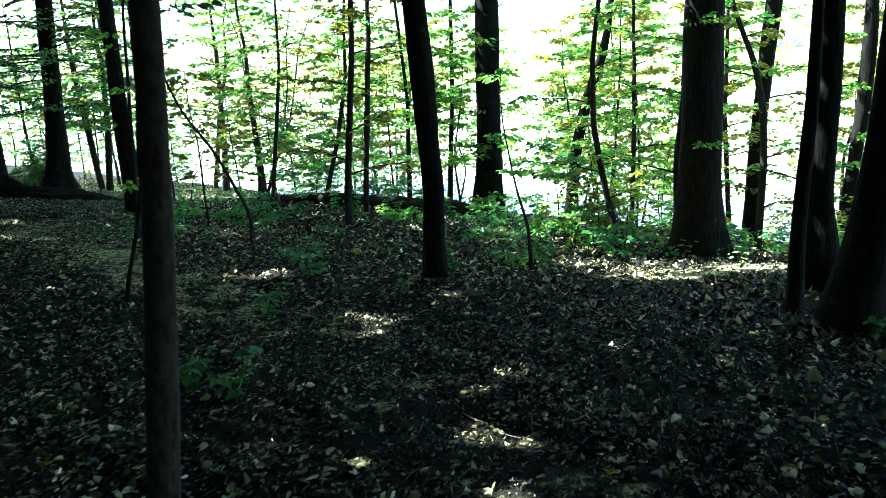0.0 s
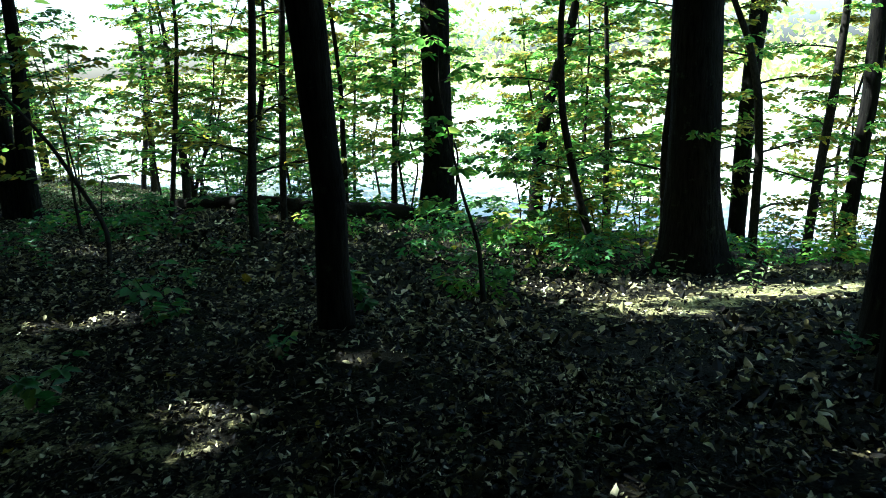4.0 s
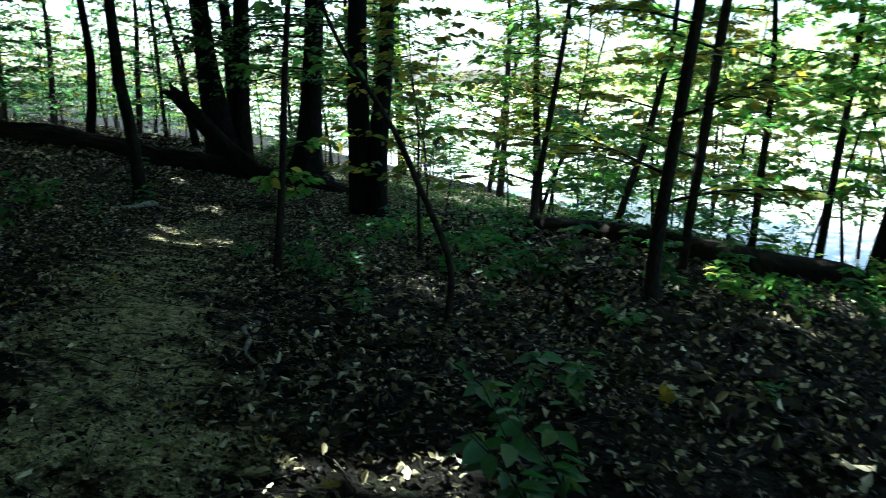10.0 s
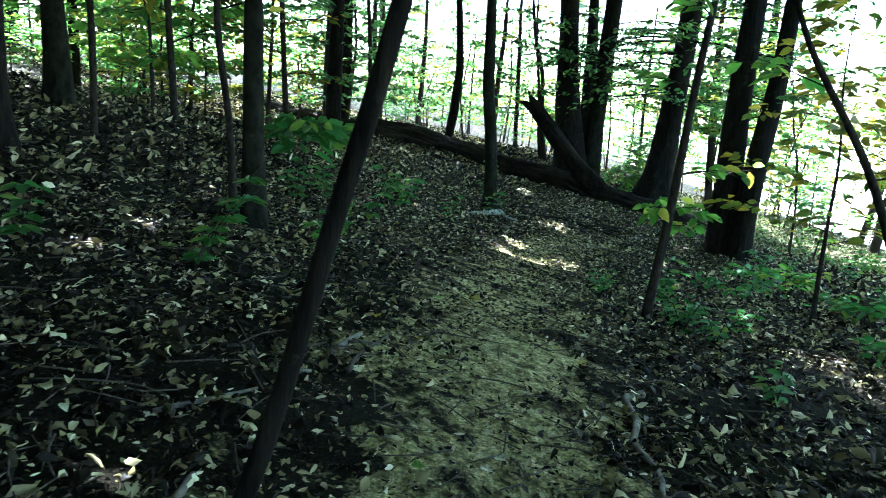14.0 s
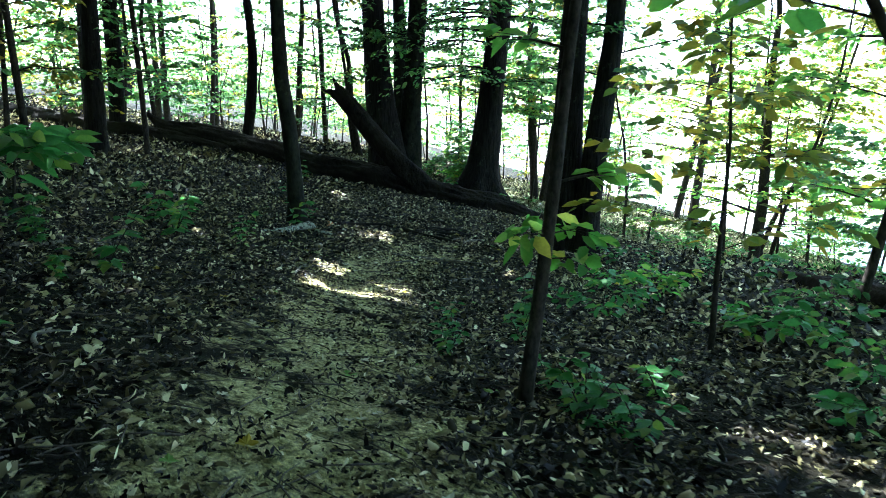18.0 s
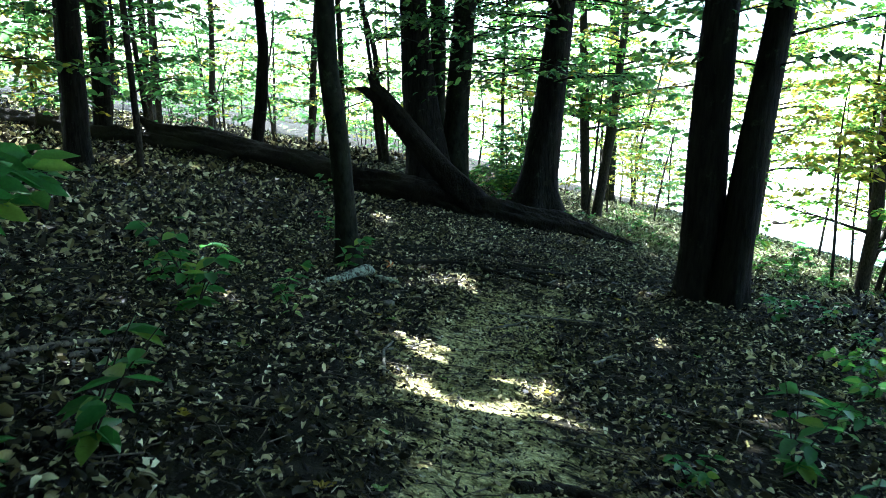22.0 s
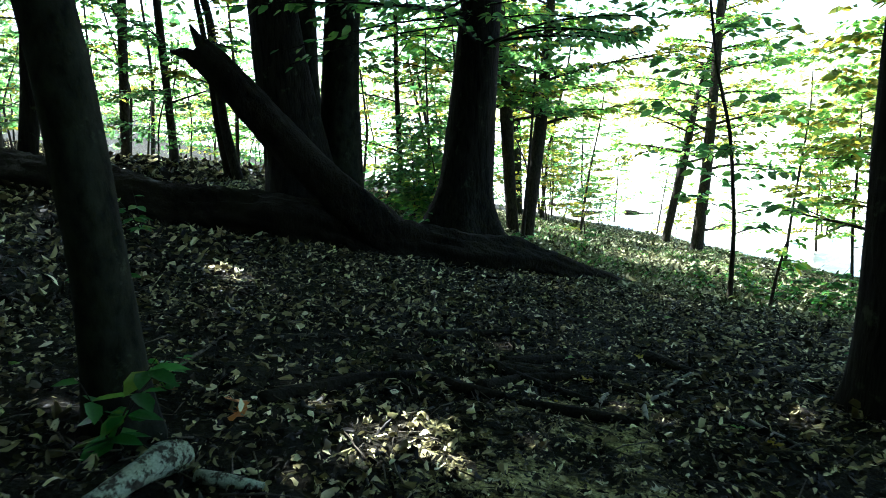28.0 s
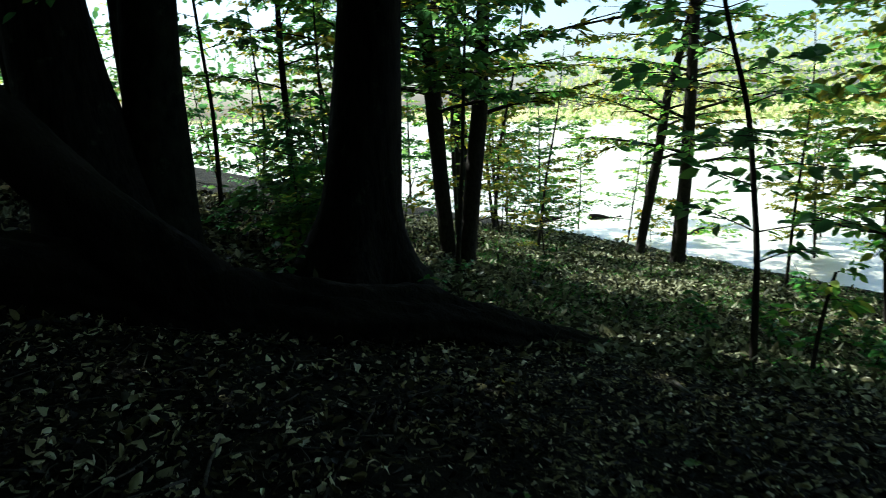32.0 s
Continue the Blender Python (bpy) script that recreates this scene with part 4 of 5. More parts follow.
# the canopy, an unseen leaf layer added to shade the ground ----------------
def shade_crowns():
    rs = np.random.RandomState(21)
    n = 230000
    x, y = -46 + 66 * rs.rand(n), -28 + 64 * rs.rand(n)
    u = (x + y) / math.sqrt(2)
    closed = (u < np.where((x < -3.2) & (y > 7) & (y < 17.5), 5.0, 7.8 + 1.6 * (x > -2.5) + 1.6 * ((y > 14) & (x < -6))) + 1.2 * np.sin(x * 0.7) + rs.randn(n) * 0.8) & (y < 23.9 + 1.2 * np.sin(x * 0.6) + rs.randn(n) * 0.7 + 0.4 * np.maximum(-22 - x, 0)) & (x > -20 + rs.randn(n))
    keep = (u < 19) & (rs.rand(n) < np.where(closed, 1.0, 0.12))
    x, y = x[keep], y[keep]
    z = height(x, y) + np.where(closed[keep], 4.3, 6.8) + 6.0 * rs.rand(len(x)) + 0.8 * np.sin(x * 1.1) * np.sin(y * 0.9)
    z = np.maximum(z, 3.7 + 2.5 * rs.rand(len(x)))
    p = np.stack([x, y, z], 1)
    p = p[~in_fleck(p)]
    # extra leaf clumps set on the sun's line to block it from these spots
    for spot in SHADED:
        k = 60
        up = 6.2 + 3.0 * rs.rand(k, 1)
        p = np.concatenate([p, np.array(spot) + np.array(SUN_TO) * up + rs.randn(k, 3) * 0.24])
    tops = np.array([c[1][:2] for c in CROWNED])
    near = np.argmin(((p[:, None, :2] - tops[None]) ** 2).sum(-1), 1)
    for k, (ob, foot, top) in enumerate(CROWNED):
        q = p[near == k]
        if len(q) < 20:
            continue
        m = len(q)
        fo = Build()
        a = rs.rand(m) * 6.28
        fo.leaves(q, np.stack([np.cos(a), np.sin(a), -0.3 * rs.rand(m)], 1), unit(np.array([0, 0, 1.0]) + rs.randn(m, 3) * 0.4), 0.40 + 0.34 * rs.rand(m), 0.66, 0.2, 0.12)
        start = np.array(top) - [0, 0, 3.5]
        for j in rs.choice(m, 5):
            br = Build()
            t = np.linspace(0, 1, 8)[:, None]
            line = start * (1 - t) + q[j] * t + np.array([0, 0, 0.8]) * np.sin(t * 3.14)
            br.tube(line, 0.06 * (1 - 0.85 * t[:, 0]), 6)
            br.link("limb", BARK_DARK, ob, offset=foot)
        tagged(fo.link("crown", LEAF_CANOPY, ob, offset=foot), kind="stuff")


shade_crowns()


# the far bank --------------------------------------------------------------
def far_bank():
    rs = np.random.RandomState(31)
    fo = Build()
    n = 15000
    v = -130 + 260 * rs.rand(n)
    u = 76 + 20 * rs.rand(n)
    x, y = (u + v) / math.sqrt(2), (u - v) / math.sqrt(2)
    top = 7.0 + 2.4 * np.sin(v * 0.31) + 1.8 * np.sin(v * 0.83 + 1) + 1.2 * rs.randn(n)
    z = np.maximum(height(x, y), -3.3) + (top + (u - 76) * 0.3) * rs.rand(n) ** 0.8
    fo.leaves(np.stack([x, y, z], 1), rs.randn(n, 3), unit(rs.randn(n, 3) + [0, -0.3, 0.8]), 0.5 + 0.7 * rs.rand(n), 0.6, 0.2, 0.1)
    tagged(fo.link("far_bank_woods", LEAF_FAR), "woods across the river, sun glare put into pale leaf colour", "woods", kind="stuff")
    fo = Build()
    for lo, hi, n2 in ((-130, -46, 9000), (26, 110, 12000)):
        v = lo + (hi - lo) * rs.rand(n2)
        u = -30 + 52 * rs.rand(n2)
        x, y = (u + v) / math.sqrt(2), (u - v) / math.sqrt(2)
        z = height(x, y) + (9 + 3 * np.sin(v * 0.4) * np.sin(u * 0.37)) * rs.rand(n2)
        fo.leaves(np.stack([x, y, z], 1), rs.randn(n2, 3), unit(rs.randn(n2, 3) + [0, -0.3, 0.8]), 0.22 + 0.34 * rs.rand(n2), 0.6, 0.2, 0.1)
    tagged(fo.link("river_woods", LEAF_GREEN), "sunlit green woods along the river", "woods", kind="stuff")


def woods_behind():
    """Unseen woods added up the hill, all round the back, to block low sky light."""
    rs = np.random.RandomState(32)
    n = 24000
    v, u = -14 + 84 * rs.rand(n), -16 - 26 * rs.rand(n)
    x, y = (u + v) / math.sqrt(2), (u - v) / math.sqrt(2)
    z = height(x, y) + 11 * rs.rand(n)
    fo = Build()
    fo.leaves(np.stack([x, y, z], 1), rs.randn(n, 3), unit(rs.randn(n, 3) + [0, 0, 0.6]), 0.6 + 0.6 * rs.rand(n), 0.6, 0.2, 0.1)
    tagged(fo.link("sky_block_woods", LEAF_GREEN), "unseen dense green woods behind, added to block low sky light", "woods", kind="stuff")


far_bank()
woods_behind()


# the fallen logs -----------------------------------------------------------
def log_thing(name, line, label, bark, seed, step=0.06, sides=30, furrow=0.11):
    foot = np.array([line[0][0], line[0][1], ground_at(line[0][0], line[0][1])])
    ob = empty(name, foot, label, "log")
    d = resample(line, step)
    w = Build()
    w.tube(d[:, :3], d[:, 3], sides, gnarled(seed, furrow))
    w.link("log_trunk", bark, ob, offset=foot)
    return ob, foot


def on(x, y, lift, r):
    return (x, y, ground_at(x, y) + lift, r)


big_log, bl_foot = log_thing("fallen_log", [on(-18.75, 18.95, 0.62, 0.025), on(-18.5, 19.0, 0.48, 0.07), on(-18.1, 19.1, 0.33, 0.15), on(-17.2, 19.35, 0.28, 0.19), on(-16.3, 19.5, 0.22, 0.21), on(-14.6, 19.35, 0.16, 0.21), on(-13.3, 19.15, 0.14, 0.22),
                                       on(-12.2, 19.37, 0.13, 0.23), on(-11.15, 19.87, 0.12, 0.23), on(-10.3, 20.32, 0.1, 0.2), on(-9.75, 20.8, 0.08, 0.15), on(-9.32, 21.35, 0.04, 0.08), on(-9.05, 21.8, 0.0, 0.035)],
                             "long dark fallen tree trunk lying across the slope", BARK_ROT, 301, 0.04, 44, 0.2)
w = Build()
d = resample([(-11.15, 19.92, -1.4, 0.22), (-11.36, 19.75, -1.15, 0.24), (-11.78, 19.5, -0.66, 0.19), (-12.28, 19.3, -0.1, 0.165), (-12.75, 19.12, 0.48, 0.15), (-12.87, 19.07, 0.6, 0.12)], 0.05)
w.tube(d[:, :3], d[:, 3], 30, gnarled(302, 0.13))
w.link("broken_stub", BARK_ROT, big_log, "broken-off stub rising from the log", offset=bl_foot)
for line in ([(-12.76, 19.12, 0.5), (-12.85, 19.08, 0.68), (-12.93, 19.05, 0.84)], [(-12.86, 19.07, 0.5), (-12.98, 19.02, 0.58), (-13.12, 18.97, 0.6)], [(-12.8, 19.15, 0.5), (-12.9, 19.16, 0.66), (-12.96, 19.17, 0.72)]):
    w = Build()
    w.tube(line, [0.09, 0.055, 0.012], 8, furrows(308, 0.12, 5, 0, 0.2))
    w.link("splinter", BARK_ROT, big_log, offset=bl_foot)
log_thing("old_log", [on(-24.5, 18.2, 0.14, 0.12), on(-22.0, 18.35, 0.15, 0.15), on(-20.2, 18.5, 0.16, 0.17), on(-18.4, 18.95, 0.13, 0.16), on(-17.0, 19.1, 0.08, 0.13), on(-16.2, 19.2, 0.03, 0.08)], "dark half-sunk log under the broken end of a larger one", BARK_ROT, 307, 0.05, 30, 0.18)
log_thing("mossy_log", [on(-4.4, 16.9, 0.02, 0.07), on(-3.41, 15.91, 0.05, 0.13), on(-2.4, 15.2, 0.06, 0.17), on(-1.6, 14.75, 0.1, 0.15), on(-0.68, 14.66, 0.08, 0.2), on(0.3, 15.3, 0.1, 0.17), on(0.95, 15.95, 0.06, 0.12)], "dark mossy log on the crest of the bank", BARK_ROT, 303)
dead_wood, dw_foot = log_thing("dead_wood", [on(-9.73, 14.05, -0.01, 0.016), on(-9.73, 14.23, 0.0, 0.026), on(-9.75, 14.5, 0.015, 0.036), on(-9.77, 14.8, 0.035, 0.04), on(-9.79, 14.98, 0.05, 0.056), on(-9.79, 15.06, 0.035, 0.04)], "pale lichened piece of dead branch on leaf litter", LICHEN, 304, 0.02, 24, 0.16)
w = Build()
w.tube([on(-9.68, 14.98, 0.03, 0)[:3], on(-9.58, 15.0, 0.04, 0)[:3], on(-9.46, 15.06, 0.03, 0)[:3]], [0.022, 0.026, 0.012], 10, furrows(305, 0.1, 5, 0, 0.2))
w.link("snapped_end", LICHEN, dead_wood, offset=dw_foot)


# leaf litter ---------------------------------------------------------------
def litter():
    rs = np.random.RandomState(41)

    def spread(n, x0, x1, y0, y1):
        return x0 + (x1 - x0) * rs.rand(n), y0 + (y1 - y0) * rs.rand(n)

    def bare(x, y):
        """How far the path lies bare of leaves."""
        return np.clip((y - 5.5) / 2.0, 0, 1) * np.clip((15.5 - y) / 2.5, 0.15, 1)

    def lay(x, y, size, ragged, width, lift, w):
        m = len(x)
        a = rs.rand(m) * 6.28
        p = np.stack([x, y, height(x, y) + relief(x, y) + 0.003 + lift * rs.rand(m) ** 2], 1)
        way, up = np.stack([np.cos(a), np.sin(a), 0.35 * rs.randn(m)], 1), unit(np.array([0, 0, 1.0]) + rs.randn(m, 3) * (0.75 if ragged else 0.45))
        if ragged:
            w.curled(rs, p, way, up, size, width)
        else:
            w.leaves(p, way, up, size, width, (0.9, -0.5)[int(width * 100) % 2], 0.45 * rs.randn(m)[:, None])

    # curled leaves beside the walk
    x, y = spread(560000, -13.5, 4.5, 1.2, 22.5)
    d = far_from(PATH, x, y)
    drift = np.sin(x * 2.1 + np.sin(y * 1.7) * 2) + np.sin(x * 4.3 + 2.0 * np.sin(y * 3.1)) * np.sin(y * 5.2 + np.sin(x * 2.7))
    ragged_edge = d + 0.14 * np.sin(x * 5.3 + y * 2.9) + 0.1 * np.sin(y * 9.7 - x * 7.1)
    cover = 1 - 0.56 * bare(x, y) * np.clip((0.72 - ragged_edge) / 0.3, 0, 1)
    keep = (d < 3.0) & (rs.rand(len(x)) < cover * np.clip(0.75 + 0.25 * drift, 0.4, 1))
    x, y, d = x[keep], y[keep], d[keep]
    size = (0.02 + 0.048 * rs.rand(len(x)) ** 1.7) * np.clip(0.6 + d * 0.6, 0.6, 1)
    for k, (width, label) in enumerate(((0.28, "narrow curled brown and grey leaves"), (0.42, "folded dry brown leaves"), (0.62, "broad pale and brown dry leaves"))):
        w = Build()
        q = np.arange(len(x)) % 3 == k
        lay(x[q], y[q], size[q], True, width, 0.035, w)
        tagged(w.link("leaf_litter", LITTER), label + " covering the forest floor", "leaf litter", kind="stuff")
    # flatter leaves farther off on the slope
    x, y = spread(420000, -24, 9, -1.5, 30)
    d = far_from(PATH, x, y)
    keep = (d > 2.8) & (x + y < 20) & (rs.rand(len(x)) < np.exp(-np.maximum(d - 3.2, 0) / 4.5)) & ((far_from(SPUR, x, y) > 0.7) | (x < 1.5) | (rs.rand(len(x)) < 0.35))
    x, y = x[keep], y[keep]
    w = Build()
    q = rs.rand(len(x)) < 0.5
    lay(x[q], y[q], 0.03 + 0.07 * rs.rand(q.sum()) ** 1.5, False, 0.6, 0.04, w)
    lay(x[~q], y[~q], 0.03 + 0.07 * rs.rand((~q).sum()) ** 1.5, False, 0.77, 0.04, w)
    tagged(w.link("leaf_litter", LITTER, smooth=False), "dry brown and pale leaves strewn over the far slope", "leaf litter", kind="stuff")
    # half-dry leaves matted on the slope to the water
    x, y = spread(150000, -16, -3, 21, 34)
    keep = (height(x, y) > -3.3) & (rs.rand(len(x)) < 0.25 + 0.75 * np.exp(-((x + 9) / 4.0) ** 2))
    x, y = x[keep], y[keep]
    w = Build()
    lay(x, y, 0.04 + 0.07 * rs.rand(len(x)) ** 1.5, False, 0.5, 0.04, w)
    tagged(w.link("leaf_litter", MATTED, smooth=False), "matted grey-brown leaves on the slope above the water", "leaf litter", kind="stuff")
    x, y = spread(70000, -32, -14, 12, 33)
    keep = (far_from(PATH, x, y) > 6) & (height(x, y) > -3.2)
    x, y = x[keep], y[keep]
    w = Build()
    lay(x, y, 0.07 + 0.08 * rs.rand(len(x)), False, 0.6, 0.05, w)
    tagged(w.link("leaf_litter", LITTER, smooth=False), "dry leaves strewn over the slope beyond the log", "leaf litter", kind="stuff")
    # crumbled leaves trodden into the path
    x, y = spread(420000, -12, 3, 2, 26)
    d = np.minimum(far_from(PATH, x, y), far_from(SPUR, x, y))
    keep = rs.rand(len(x)) < np.exp(-(d / 0.8) ** 2) * (1 - 0.3 * bare(x, y) * np.exp(-(d / 0.45) ** 2)) * np.clip(0.6 + 0.6 * np.sin(x * 3.3 + np.sin(y * 4.1)) * np.sin(y * 3.7), 0.1, 1)
    x, y = x[keep], y[keep]
    w = Build()
    lay(x, y, 0.012 + 0.034 * rs.rand(len(x)) ** 2, False, 0.46, 0.012, w)
    tagged(w.link("leaf_crumbs", LITTER, smooth=False), "broken brown leaf bits trodden into the path", "leaf litter", kind="stuff")
    # fine twigs among the leaves
    n = 8000
    x, y = -13 + 15 * rs.rand(n), 1 + 21 * rs.rand(n)
    keep = (rs.rand(n) < np.exp(-np.maximum(far_from(PATH, x, y) - 2.5, 0) / 2.5)) & (x + y < 17)
    w = Build()
    for x, y in zip(x[keep], y[keep]):
        a, ln = rs.rand() * 6.28, 0.08 + 0.25 * rs.rand()
        q = [(x + math.cos(a) * ln * f + rs.randn() * 0.008, y + math.sin(a) * ln * f + rs.randn() * 0.008) for f in (0, 0.5, 1)]
        w.tube([(i, j, float(height(i, j)) + 0.012 + 0.02 * rs.rand()) for i, j in q], [0.004, 0.0035, 0.002], 4)
    tagged(w.link("twig_litter", BARK_STICK), "fine dead twigs strewn over the leaf litter", "twigs", kind="stuff")


litter()


def grass():
    rs = np.random.RandomState(55)

    def blades(n, x0, x1, y0, y1, allowed, lo, hi, label):
        x, y = x0 + (x1 - x0) * rs.rand(n), y0 + (y1 - y0) * rs.rand(n)
        keep = allowed(x, y)
        x, y = x[keep], y[keep]
        m = len(x)
        a = rs.rand(m) * 6.28
        w = Build()
        w.leaves(np.stack([x, y, height(x, y)], 1), np.stack([np.cos(a) * 0.5, np.sin(a) * 0.5, np.full(m, 0.8)], 1), np.stack([-np.cos(a), -np.sin(a), np.full(m, 0.6)], 1), lo + (hi - lo) * rs.rand(m), 0.07, 0.1, 0.3)
        tagged(w.link("grass", LEAF_HERB), label, "grass", kind="stuff")

    def bank(x, y):
        u = (x + y) / math.sqrt(2)
        return (u > 10.2) & (u < 17) & (y < 21) & (far_from(PATH, x, y) > 0.35) & (rs.rand(len(x)) < 0.5 + 0.5 * np.sin(x * 1.3) * np.sin(y * 1.1))

    def shore(x, y):
        return (height(x, y) > -3.3) & (rs.rand(len(x)) < (0.35 + 0.65 * np.sin(x * 1.9 + np.sin(y * 1.3)) * np.sin(y * 1.6)) * np.clip((x + y - 10) / 4, 0.1, 1))

    blades(22000, -11, 2, 9, 21, bank, 0.06, 0.18, "thin grass tufts on the river bank")
    blades(46000, -13, -4.5, 21.3, 32, shore, 0.04, 0.12, "short thin grass on the slope to the water")


grass()


# sticks and roots ----------------------------------------------------------
def stick(name, plan, r, label, bark, lift=0.012, seed=0, fork=True, group="sticks on the ground"):
    rs = np.random.RandomState(seed)
    pts = [(x, y, ground_at(x, y) + lift + r * 0.4, r * (1 - 0.45 * k / max(1, len(plan) - 1))) for k, (x, y) in enumerate(plan)]
    d = resample(pts, 0.035)
    d[:, :2] += np.cumsum(rs.randn(len(d), 2) * 0.0025, 0)
    w = Build()
    w.tube(d[:, :3], d[:, 3], 8, furrows(seed, 0.06, 6, 0, 0.2))
    ob = w.link(name, bark)
    tagged(ob, label, name.replace("_", " "), group)
    if fork and len(d) > 8:
        i = len(d) // 2
        side = np.array([-(d[i + 1, 1] - d[i, 1]), d[i + 1, 0] - d[i, 0], 0])
        side = unit(side) * rs.choice([-1, 1]) * 0.14 + (d[-1, :3] - d[i, :3]) * 0.35
        f = Build()
        f.tube([d[i, :3], d[i, :3] + side * 0.5 + [0, 0, 0.01], d[i, :3] + side + [0, 0, 0.0]], [r * 0.5, r * 0.4, r * 0.2], 6)
        f.link("side_twig", bark, ob)
    return ob


PALE = "pale weathered stick lying on the leaf litter"
GREY = "thin grey stick lying on the leaf litter"
for k, (plan, r, pale) in enumerate([
        ([(-4.37, 8.02), (-4.49, 8.27)], 0.018, 1), ([(-4.14, 7.15), (-4.13, 7.53)], 0.011, 1), ([(-4.17, 7.98), (-4.3, 8.15), (-4.45, 8.44)], 0.013, 0),
        ([(-3.55, 6.95), (-3.71, 7.11)], 0.016, 1), ([(-3.7, 6.66), (-3.87, 6.71)], 0.01, 0), ([(-4.21, 7.68), (-4.21, 7.82)], 0.013, 1), ([(-3.78, 6.75), (-3.86, 6.87)], 0.007, 1), ([(-4.02, 6.79), (-4.19, 6.86)], 0.007, 0),
        ([(-4.96, 12.57), (-4.54, 12.39)], 0.016, 1), ([(-6.15, 9.44), (-6.3, 9.5), (-6.41, 9.65)], 0.013, 1), ([(-8.1, 10.3), (-8.18, 10.51), (-8.41, 10.89), (-8.59, 11.38)], 0.022, 0),
        ([(-6.56, 14.0), (-6.07, 13.7), (-5.73, 13.65)], 0.011, 0), ([(-7.99, 12.84), (-8.33, 13.32), (-8.42, 13.6)], 0.013, 1), ([(-8.33, 13.32), (-8.28, 13.75)], 0.009, 1),
        ([(-8.48, 15.07), (-8.04, 15.45), (-7.55, 15.73)], 0.012, 1), ([(-9.85, 17.28), (-9.62, 17.54)], 0.014, 1), ([(-9.52, 17.73), (-9.81, 18.97)], 0.008, 0),
        ([(-9.64, 18.81), (-9.86, 19.5)], 0.008, 0), ([(-9.23, 19.36), (-8.9, 19.15)], 0.007, 0), ([(-10.02, 18.03), (-10.17, 18.35)], 0.009, 0), ([(-6.9, 12.7), (-6.4, 12.9)], 0.008, 0),
        ([(-10.4, 15.71), (-10.53, 16.1), (-10.64, 16.43)], 0.012, 0), ([(-9.84, 17.18), (-9.62, 17.47)], 0.018, 0), ([(-7.54, 13.81), (-7.14, 14.18)], 0.009, 0), ([(-6.49, 13.93), (-6.15, 13.8), (-5.69, 13.42)], 0.009, 1), ([(-7.24, 14.43), (-7.21, 14.85)], 0.013, 1),
        ([(-8.51, 10.89), (-8.69, 11.29), (-8.74, 11.85)], 0.02, 0), ([(-8.35, 16.54), (-8.38, 16.78), (-8.28, 17.08)], 0.016, 1), ([(-8.6, 16.61), (-8.57, 16.86)], 0.014, 1), ([(-8.25, 14.7), (-8.1, 15.1)], 0.012, 1), ([(-3.2, 9.6), (-2.7, 9.3)], 0.008, 0), ([(-0.9, 6.6), (-0.4, 6.5)], 0.01, 0), ([(-8.05, 21.6), (-7.97, 21.17), (-7.84, 21.04)], 0.012, 1), ([(-8.55, 20.55), (-8.42, 20.3)], 0.014, 1), ([(-9.58, 21.29), (-9.36, 21.22)], 0.012, 1), ([(-9.03, 21.17), (-8.75, 21.32)], 0.01, 1), ([(-7.89, 16.79), (-7.66, 16.62)], 0.012, 1), ([(-8.3, 17.12), (-8.18, 17.46)], 0.014, 1), ([(0.2, 4.6), (0.55, 4.9)], 0.008, 0), ([(-1.0, 4.9), (-0.4, 5.1)], 0.009, 0)]):
    stick("stick", plan, r, PALE if pale else GREY, BARK_PALE if pale else BARK_STICK, seed=400 + k)
stick("tree_root", [(-3.54, 9.25), (-3.56, 9.1), (-3.36, 8.9), (-3.22, 8.68), (-3.05, 8.6), (-2.96, 8.45)], 0.02, "pale winding root snaking over the leaf litter", BARK_PALE, seed=430, fork=False, group="bare roots")
for k, (plan, r) in enumerate([([(-6.64, 11.9), (-6.45, 12.15), (-6.17, 12.1)], 0.04), ([(-9.74, 16.68), (-9.06, 17.06), (-8.43, 16.99), (-7.67, 16.67)], 0.05), ([(-9.95, 15.75), (-9.74, 16.23), (-9.47, 16.52), (-8.88, 16.44), (-8.36, 16.52)], 0.045), ([(-9.18, 16.55), (-8.98, 16.93), (-8.68, 17.11)], 0.05), ([(-8.46, 17.63), (-8.19, 17.47)], 0.06), ([(-9.29, 16.89), (-8.97, 16.8), (-8.63, 16.74), (-8.27, 16.76), (-7.9, 16.71)], 0.035), ([(-9.21, 17.02), (-8.82, 17.43)], 0.035),
                               ([(-9.2, 16.85), (-9.0, 17.0), (-8.6, 17.15)], 0.05), ([(-9.6, 16.4), (-9.3, 16.2)], 0.035), ([(-7.9, 17.4), (-7.6, 17.9)], 0.05), ([(-9.78, 17.2), (-9.5, 17.5), (-9.2, 17.62)], 0.05)]):
    stick("tree_root", plan, r, "brown root worn bare across the footpath", BARK_ROT, lift=-0.012, seed=440 + k, fork=False, group="bare roots")


